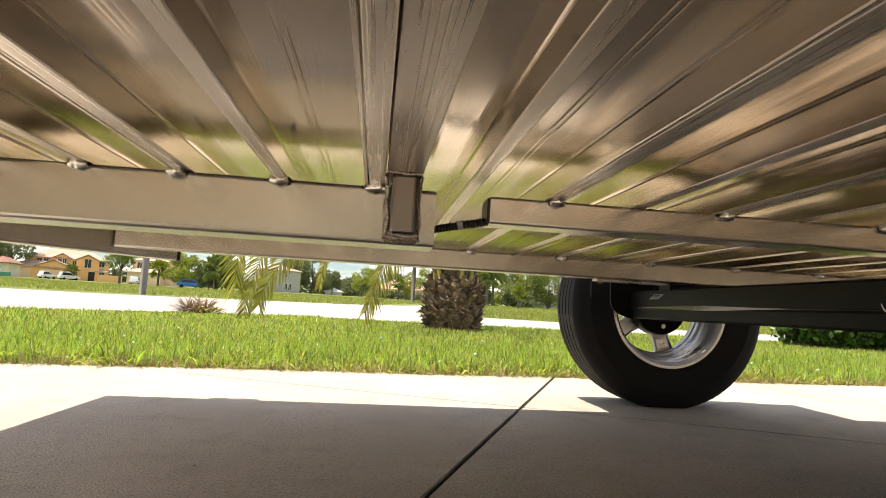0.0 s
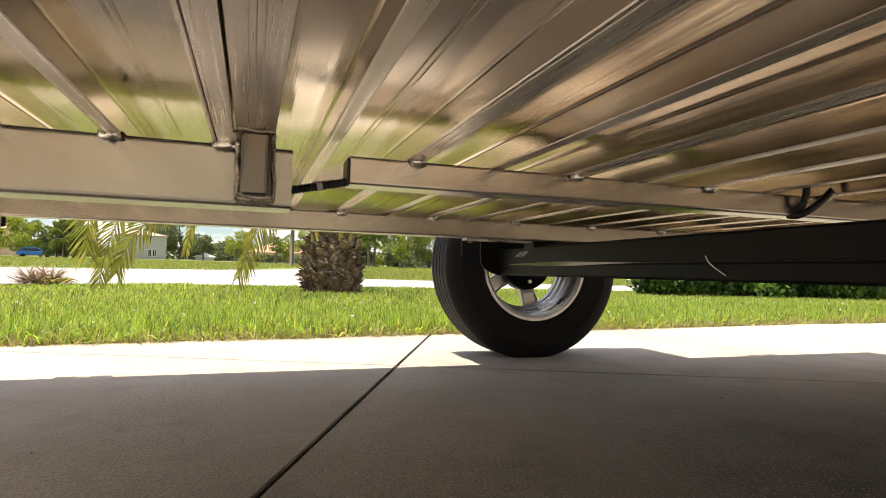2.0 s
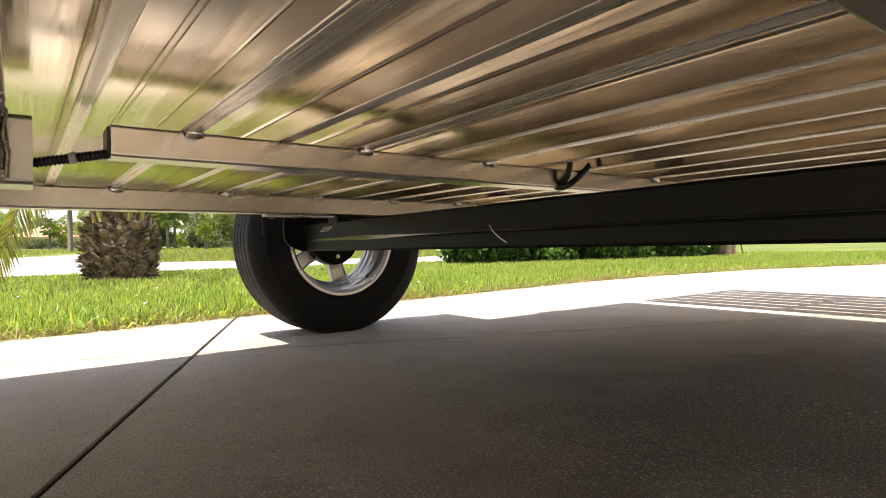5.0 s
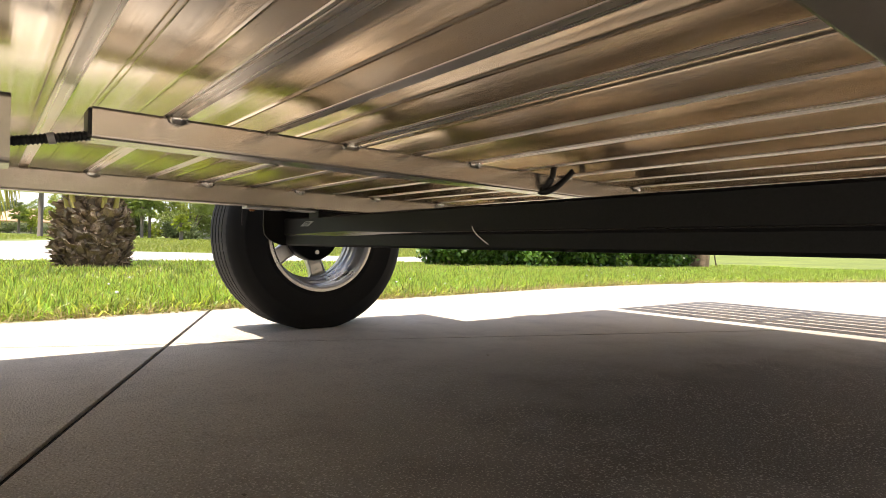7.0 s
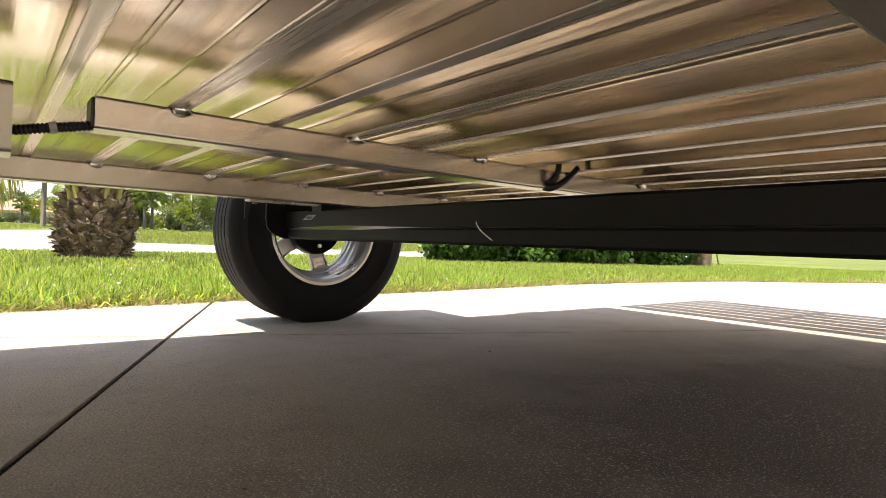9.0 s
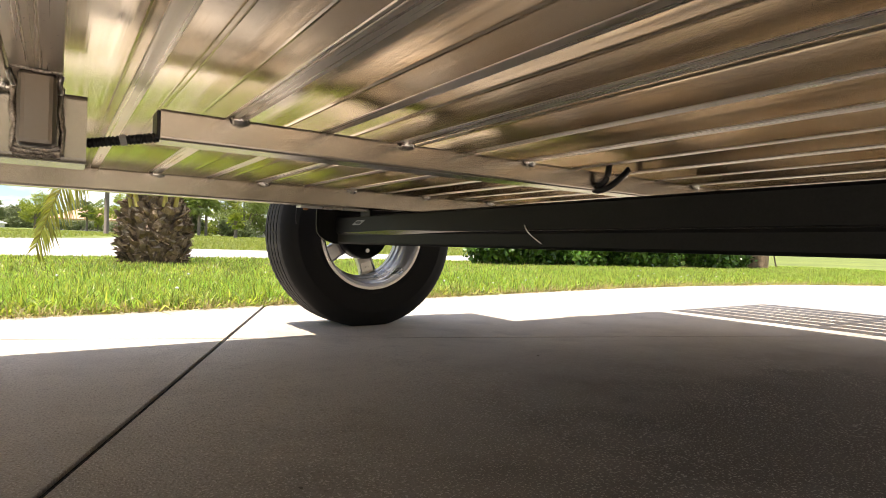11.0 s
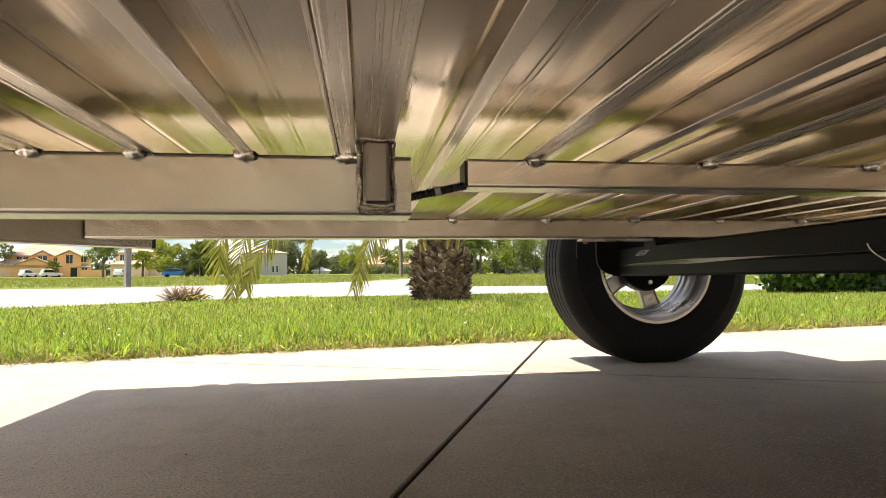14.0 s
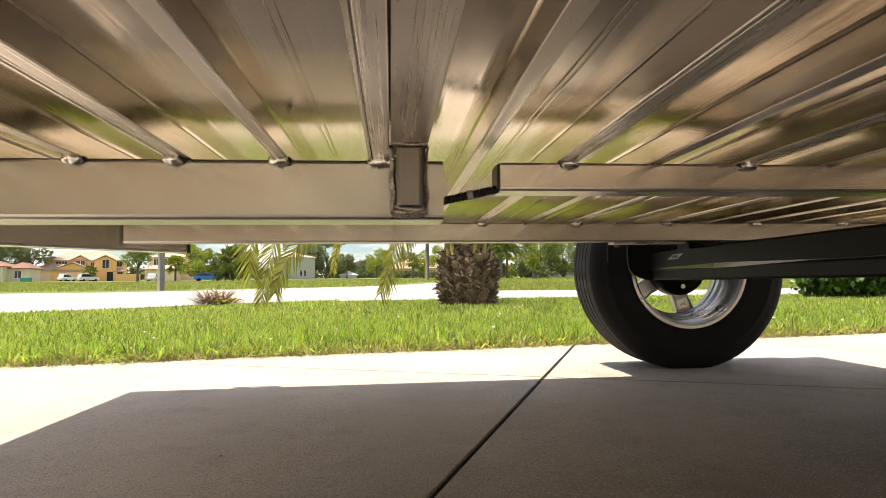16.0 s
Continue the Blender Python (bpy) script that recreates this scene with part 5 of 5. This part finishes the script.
fan_palm(-27.0, 150, 2.2, 93, "small garden palm before the orange house", 1.6, LEAF_MID)
fan_palm(3.05, 58, 8.5, 94, "tall palm with a slender grey trunk", 2.2, LEAF_MID)


for k, (az, r, hh) in enumerate(((188, 17, 6.0), (200, 19, 6.8), (212, 17, 6.2), (224, 20, 7.0), (237, 18, 6.5))):
    broad_tree(az, r, hh, 5.4, LEAF_MID, 140 + k, "full green garden tree behind the drive", 0.06, 2600, 0.34)


def far_woods():
    """One band of distant mixed foliage that closes the view behind the gardens."""
    r = random.Random(5)
    blobs = []
    for k in range(230):
        az = -48 + 118 * k / 230 + r.uniform(-0.3, 0.3)
        p = spot(az, r.uniform(205, 225))
        h = r.uniform(1.6, 3.4)
        blobs.append((p.x, p.y, p.z + h * 0.7, h))
    tagged(leaf_cloud("far_woods", blobs, 16000, 1.0, LEAF_DEEP, None, 6, ""), "dim green line of distant trees", "woods", kind="stuff")


far_woods()


def shrub(x, y, width, height, seed, label):
    p = Vector((x, y, ground_z(x, y) - 0.02))
    rd = random.Random(seed)
    ob = thing("shrub", label, "shrub", group="hedge along the lawn", at=tuple(p))
    blobs = []
    for k in range(12):
        q = (rd.uniform(-0.5, 0.5) * width, rd.uniform(-0.35, 0.35), rd.uniform(0.12, 0.85) * height)
        blobs.append((*q, rd.uniform(0.2, 0.34)))
        if k < 7:
            part("stem", sweep([(q[0] * 0.25, q[1] * 0.3, -0.02), (q[0] * 0.6, q[1] * 0.6, q[2] * 0.5), q], lambda f: 0.014 * (1 - 0.6 * f), 5), BARK, ob, "", True)
    leaf_cloud("foliage", blobs, 4600, 0.068, LEAF_DARK, ob, seed, "glossy dark green leaves", 1.5)


for k in range(12):
    f = k / 11
    shrub(6.80 + 5.75 * f, 8.15 - 1.15 * f + 0.1 * math.sin(4 * k), 0.95, 1.15, 200 + k, "glossy dark green leafy shrub in a hedge")
stump = thing("palm_stump", "short brown palm trunk with dead leaf bases past the hedge", "palm trunk", at=(13.4, 7.0, ground_z(13.4, 7.0)))
part("trunk", sweep([(0, 0, -0.05), (0, 0, 0.3), (0.03, 0, 0.9), (0.05, 0, 1.5)], lambda f: 0.22 - 0.05 * f + 0.02 * math.sin(24 * f), 12), BOOT, stump)
part("dead_leaf", sweep(bezier([(0.2, 0, 1.2), (0.6, 0, 0.9), (0.75, 0.05, 0.35), (0.85, 0, 0.02)]), 0.018, 6), DRY, stump)


def spiky_clump(x, y, seed):
    p = Vector((x, y, ground_z(x, y)))
    ob = thing("dry_clump", "dry brown spiky grass clump at the street's edge", "shrub", at=tuple(p))
    r = random.Random(seed)
    bm = bmesh.new()
    for k in range(330):
        a, el = r.uniform(0, 6.283), radians(r.uniform(2, 52))
        ln = r.uniform(0.28, 0.5)
        d = Vector((math.cos(a) * math.cos(el) * 1.35, math.sin(a) * math.cos(el), math.sin(el)))
        s = d.cross(Vector((0, 0, 1))).normalized() * 0.012
        o = Vector((r.uniform(-0.15, 0.15), r.uniform(-0.1, 0.1), 0))
        m = o + d * ln * 0.6
        t = o + d * ln + Vector((0, 0, -0.16 * ln))
        v = [bm.verts.new(c) for c in (o - s, o + s, m + s, m - s, t)]
        bm.faces.new((v[0], v[1], v[2], v[3]))
        bm.faces.new((v[3], v[2], v[4]))
    part("foliage", bm, DRY, ob)
    for k in range(7):
        a = r.uniform(-1.1, 0.2)
        c, t = Vector((0.16 + 0.05 * k - 0.1, -0.22 + r.uniform(-0.05, 0.05), 0.05)), Vector((math.cos(a) * 0.22, math.sin(a) * 0.1, r.uniform(-0.03, 0.06)))
        part("yellow_leaf", sweep([c, c + t * 0.5 + Vector((0, 0, 0.04)), c + t], lambda f: 0.016 * (1 - f) + 0.003, 5), FROND_STEM, ob, "yellowed leaf")


spiky_clump(-2.78, 9.55, 3)
post = thing("street_post", "weathered grey post at the far side of the street", "post", at=tuple(spot(-21.55, 24)))
part("shaft", sweep([(0, 0, -0.2), (0, 0, 1.6), (0, 0, 3.2)], lambda f: 0.125 - 0.01 * f, 12), POLE, post, "", True)
upole = thing("utility_pole", "distant grey utility pole with a crossarm", "utility pole", at=tuple(spot(-16.0, 150)))
part("shaft", sweep([(0, 0, -0.2), (0, 0, 12)], 0.14, 8), POLE, upole)
part("crossarm", box(-0.9, 0.9, -0.06, 0.06, 10.6, 10.8), POLE, upole)


# ---- houses ----
# unseen wall, added to darken the drive and deck on the right
unseen_wall = new("wall_house")
tagged(unseen_wall, "unseen stucco wall added behind the trailer to hold back light", "wall", kind="structure")
part("wall", box(1.5, 13.0, -3.35, -3.1, -0.12, 3.2), STUCCO_CREAM, unseen_wall)

def hip_roof(x0, x1, y0, y1, z, rise, over=0.5):
    x0, x1, y0, y1 = x0 - over, x1 + over, y0 - over, y1 + over
    w, d = x1 - x0, y1 - y0
    h = min(w, d) / 2
    if w >= d:
        ridge = ((x0 + h, (y0 + y1) / 2), (x1 - h, (y0 + y1) / 2))
    else:
        ridge = (((x0 + x1) / 2, y0 + h), ((x0 + x1) / 2, y1 - h))
    bm = bmesh.new()
    low = [bm.verts.new(c) for c in ((x0, y0, z - 0.18), (x1, y0, z - 0.18), (x1, y1, z - 0.18), (x0, y1, z - 0.18))]
    e = [bm.verts.new(c) for c in ((x0, y0, z), (x1, y0, z), (x1, y1, z), (x0, y1, z))]
    if ridge[0] == ridge[1]:
        ridge = ((ridge[0][0] - 0.05, ridge[0][1]), (ridge[1][0] + 0.05, ridge[1][1]))
    r = [bm.verts.new((*q, z + rise)) for q in ridge]
    for i in range(4):
        j = (i + 1) % 4
        bm.faces.new((low[i], low[j], e[j], e[i]))
    bm.faces.new(list(reversed(low)))
    if w >= d:
        for f in ((e[0], e[1], r[1], r[0]), (e[1], e[2], r[1]), (e[2], e[3], r[0], r[1]), (e[3], e[0], r[0])):
            bm.faces.new(f)
    else:
        for f in ((e[0], e[1], r[0]), (e[1], e[2], r[1], r[0]), (e[2], e[3], r[1]), (e[3], e[0], r[0], r[1])):
            bm.faces.new(f)
    bmesh.ops.recalc_face_normals(bm, faces=bm.faces[:])
    return bm


def window(house, x, z, w, h, y, frame_mat=None):
    fm = frame_mat or WHITE_PAINT
    win = part("window", box(x - w / 2, x + w / 2, y - 0.05, y + 0.02, z, z + h), DARK_GLASS, house)
    t = 0.09
    bm = bmesh.new()
    for a in ((x - w / 2 - t, x - w / 2, z - t, z + h + t), (x + w / 2, x + w / 2 + t, z - t, z + h + t), (x - w / 2, x + w / 2, z + h, z + h + t), (x - w / 2, x + w / 2, z - t, z), (x - 0.03, x + 0.03, z, z + h)):
        box(a[0], a[1], y - 0.10, y + 0.01, a[2], a[3], bm=bm)
    part("window_frame", bm, fm, win)
    return win


def garage_door(house, x, w, h, y, mat):
    door = part("garage_door", box(x - w / 2, x + w / 2, y - 0.04, y + 0.02, 0.02, h), mat, house)
    for k in range(4):
        part("panel", box(x - w / 2 + 0.1, x + w / 2 - 0.1, y - 0.07, y - 0.04, 0.08 + k * h / 4, (k + 1) * h / 4 - 0.06), mat, door)


def place_house(name, label, az, r, turn=0.0):
    p = spot(az, r)
    h = thing(name, label, "house", at=tuple(p))
    h.rotation_euler = (0, 0, radians(-az + turn))
    return h


def gable(house, x0, x1, y0, y1, z, rise, wall_mat, tile, over=0.3):
    """A pitched roof whose stucco gable faces the street, with its eaves and ridge."""
    xm = (x0 + x1) / 2
    part("gable_wall", prism_y([(x0, z - 0.05), (x1, z - 0.05), (xm, z + rise - 0.12)], y0, y0 + 0.25), wall_mat, house)
    f = rise / (xm - x0)
    lo = z - over * f
    part("roof", prism_y([(x0 - over, lo), (xm, z + rise), (x1 + over, lo), (x1 + over, lo + 0.2), (xm, z + rise + 0.22), (x0 - over, lo + 0.2)], y0 - 0.45, y1), tile, house)


# orange two-storey house
h = place_house("house", "orange stucco two-storey house with tan tiled hip roofs", -27.8, 169.6, -7.8)
part("wall", box(-7.6, 9.6, 1.6, 11.0, -0.3, 5.25), STUCCO_ORANGE, h)
part("wall", box(-9.4, 2.9, -3.0, 1.6, -0.3, 2.7), STUCCO_ORANGE, h)
part("wall", box(3.2, 8.1, 0.6, 1.6, -0.3, 5.2), STUCCO_ORANGE, h)
part("wall", box(8.1, 9.9, 0.9, 1.6, -0.3, 2.5), STUCCO_ORANGE, h)
part("roof", hip_roof(-7.6, 9.6, 1.6, 11.0, 5.25, 2.6, 0.6), TILE_TAN, h)
part("roof", hip_roof(-9.4, 2.9, -3.0, 2.4, 2.7, 1.5, 0.5), TILE_TAN, h)
part("roof", hip_roof(7.6, 9.9, 0.9, 2.2, 2.5, 0.8, 0.4), TILE_TAN, h)
gable(h, -4.9, 3.1, -3.3, 1.6, 2.7, 1.75, STUCCO_ORANGE, TILE_TAN)
gable(h, -2.3, 2.5, 1.2, 6.0, 5.0, 1.35, STUCCO_ORANGE, TILE_TAN)
gable(h, 3.2, 8.1, 0.5, 6.0, 5.15, 1.3, STUCCO_ORANGE, TILE_TAN)
garage_door(h, -6.9, 2.9, 2.1, -3.0, STUCCO_PEACH)
garage_door(h, -1.1, 4.9, 2.1, -3.3, STUCCO_PEACH)
for x, z, w, hh, y in ((-4.6, 4.2, 1.0, 0.7, 1.6), (-3.3, 4.2, 1.0, 0.7, 1.6), (-0.4, 4.1, 0.8, 1.3, 1.2), (0.6, 4.1, 0.8, 1.3, 1.2), (2.7, 3.7, 0.8, 1.0, 1.6), (5.7, 3.3, 1.4, 2.1, 0.5), (8.6, 3.7, 1.3, 1.7, 1.6), (8.9, 0.3, 1.2, 2.0, 0.9)):
    window(h, x, z, w, hh, y, STUCCO_CREAM)
# shade of the entry recess, given as a flat dark panel on the wall
part("entry", box(6.0, 7.4, 0.52, 0.62, 0.0, 2.3), DARK_GLASS, h, "flat dark panel for the shaded entry arch")

# cream house at the edge of view
h = place_house("house", "cream stucco bungalow with a red tiled roof and arched porch", -33.6, 140, -20)
part("wall", box(-7.0, 2.2, 0, 8, -0.3, 3.0), STUCCO_CREAM, h)
part("wall", box(2.2, 5.6, 1.5, 8, -0.3, 2.7), STUCCO_CREAM, h)
part("roof", hip_roof(-7.0, 2.2, 0, 8, 3.0, 1.6), TILE_RED, h)
part("roof", hip_roof(2.2, 5.6, 1.5, 8, 2.7, 1.2), TILE_RED, h)
for x in (-3.0, 0.2, 1.8):
    part("column", sweep([(x, -0.4, -0.2), (x, -0.4, 2.8)], 0.16, 10), STUCCO_CREAM, h)
for x, z, w, hh, y in ((3.8, 0.7, 1.1, 1.4, 1.5), (-1.4, 0.1, 1.6, 2.2, 0.0)):
    window(h, x, z, w, hh, y)

# peach house behind the post
h = place_house("house", "peach stucco two-storey house with a tan tiled roof", -21.0, 150, -25)
part("wall", box(-4.6, 5.0, 0.5, 9, -0.3, 5.6), STUCCO_PEACH, h)
part("wall", box(-4.6, 3.0, -1.8, 0.5, -0.3, 2.8), STUCCO_PEACH, h)
part("roof", hip_roof(-4.6, 5.0, 0.5, 9, 5.6, 1.9), TILE_TAN, h)
part("roof", hip_roof(-4.6, 3.0, -1.8, 1.2, 2.8, 0.9), TILE_TAN, h)
garage_door(h, -1.6, 4.4, 2.2, -1.8, STUCCO_CREAM)
for x, z in ((-3.0, 3.6), (-0.4, 3.6), (2.6, 3.6)):
    window(h, x, z, 1.2, 1.5, 0.5)
low = place_house("garden_wall", "low orange stucco garden wall beside the house", -24.2, 150)
part("wall", box(-2.2, 2.6, 0, 0.3, -0.3, 1.6), STUCCO_ORANGE, low)

# grey house
h = place_house("house", "grey stucco two-storey house with a tan hip roof", -9.6, 150, 14)
part("wall", box(-5.2, 4.4, 0, 8, -0.3, 5.5), STUCCO_GREY, h)
part("roof", hip_roof(-5.2, 4.4, 0, 8, 5.5, 1.3, 0.4), TILE_TAN, h)
for x, z in ((0.6, 3.8), (1.8, 0.7), (0.8, 0.7), (-2.6, 3.8)):
    window(h, x, z, 0.6, 1.5, 0)

# far white shed and the orange-roofed bungalow
h = place_house("shed", "low white building with a pale hip roof", -4.75, 165)
part("wall", box(-2.3, 2.3, 0, 5, -0.3, 1.0), WHITE_PAINT, h)
part("roof", hip_roof(-2.3, 2.3, 0, 5, 1.0, 1.1), WHITE_PAINT, h)
h = place_house("house", "low bungalow with a terracotta roof behind garden shrubs", 1.2, 140, -25)
part("wall", box(-6.0, 6.5, 0, 9, -0.3, 2.4), STUCCO_CREAM, h)
part("roof", hip_roof(-6.0, 6.5, 0, 9, 2.4, 2.6), TILE_SALMON, h)
garage_door(h, -4.4, 2.2, 1.9, 0, WHITE_PAINT)
window(h, 2.0, 0.6, 1.6, 1.2, 0)
for k, az in enumerate((0.6, 1.3, 2.2, -0.2, 3.6)):
    broad_tree(az, 132, 1.7, 2.6, LEAF_DEEP, 110 + k, "low garden shrub before the far bungalow", 0.0, 700, 0.25)
h = place_house("house", "small grey bungalow among the far trees", 16.2, 105)
part("wall", box(-3.0, 3.0, 0, 6, -0.3, 2.3), STUCCO_GREY, h)
part("roof", hip_roof(-3.0, 3.0, 0, 6, 2.3, 1.2), WHITE_PAINT, h)
window(h, 0.4, 0.8, 1.4, 1.0, 0)


# ---- cars ----
def car(az, r, mat, label, length, height, tall, turn=0.0):
    p = spot(az, r)
    c = thing("car", label, "car", at=tuple(p))
    c.rotation_euler = (0, 0, radians(-az + turn))
    L, W = length, 1.8
    zb, zs = 0.28, height * (0.56 if tall else 0.62)
    side = [(-L / 2, zb + 0.1), (-L / 2 + 0.05, zs - 0.1), (-L / 2 + 0.25, zs), (L / 2 - 1.2, zs), (L / 2 - 0.1, zs - 0.16), (L / 2, zb + 0.15), (L / 2 - 0.08, zb), (-L / 2 + 0.08, zb)]
    bm = prism_y(side, -W / 2, W / 2)
    bevel(bm, 0.08, 2, 25)
    part("body", bm, mat, c)
    cab = [(-L / 2 + 0.12, zs - 0.02), (-L / 2 + (0.35 if tall else 0.8), height - 0.06), (-L / 2 + 0.9, height), (L / 2 - 2.1, height), (L / 2 - 1.2, zs - 0.02)]
    bm = prism_y(cab, -W / 2 + 0.14, W / 2 - 0.14)
    bevel(bm, 0.06, 2, 25)
    part("roof", bm, mat, c)
    glass = [(x * 0.9, zs + 0.04 if i in (0, 4) else height - 0.14) for i, (x, z) in enumerate(cab)]
    part("side_window", prism_y(glass, -W / 2 + 0.12, W / 2 - 0.12), DARK_GLASS, c)
    for x in (-L / 2 + 0.8, L / 2 - 0.85):
        for y in (-W / 2 + 0.1, W / 2 - 0.1):
            w = part("car_wheel", lathe([(0.0, -0.1), (0.2, -0.1), (0.3, -0.09), (0.33, -0.05), (0.33, 0.05), (0.3, 0.09), (0.2, 0.1), (0.0, 0.1)], 20), RUBBER, c)
            w.location = (x, y, 0.33)
    part("rear_lamp", box(-L / 2 - 0.02, -L / 2 + 0.06, -W / 2 + 0.1, -W / 2 + 0.35, zs - 0.35, zs - 0.12, 0.02), TILE_RED, c)


car(-28.6, 150, CAR_WHITE, "white parked estate car before the orange house", 3.4, 1.6, True, 35)
car(-27.1, 149, CAR_WHITE, "white parked off-road car before the orange house", 4.0, 1.7, True, 20)
car(-22.2, 140, CAR_WHITE, "white car parked before the peach house", 4.2, 1.6, True, 82)
car(-17.6, 105, CAR_BLUE, "bright blue parked saloon car on the far street", 4.6, 1.4, False, 0)
ubox = thing("utility_box", "small green utility box on the far lawn", "utility box", at=tuple(spot(-31.4, 135)))
part("case", box(-0.9, 0.9, -0.4, 0.4, -0.1, 0.8, 0.08), TEAL, ubox)


# ---- litter on the drive ----
def crumb(x, y, size, seed):
    r = random.Random(seed)
    bm = bmesh.new()
    bmesh.ops.create_icosphere(bm, subdivisions=1, radius=size)
    for w in bm.verts:
        w.co = Vector((w.co.x * 1.6, w.co.y, w.co.z * 0.5)) * r.uniform(0.7, 1.3)
    ob = part("dirt_crumb", bm, BARK)
    ob.matrix_basis = pose(x, y, ground_z(x, y) + size * 0.4, 0, 0, r.uniform(0, 180))
    tagged(ob, "small dark crumb of bark lying on the concrete", "litter", "crumbs on the drive")


for k, (x, y) in enumerate(((0.848, 0.683), (0.429, 0.75), (1.336, 1.284), (-0.205, 1.196))):
    crumb(x, y, 0.0022 + 0.0005 * (k % 3), 300 + k)
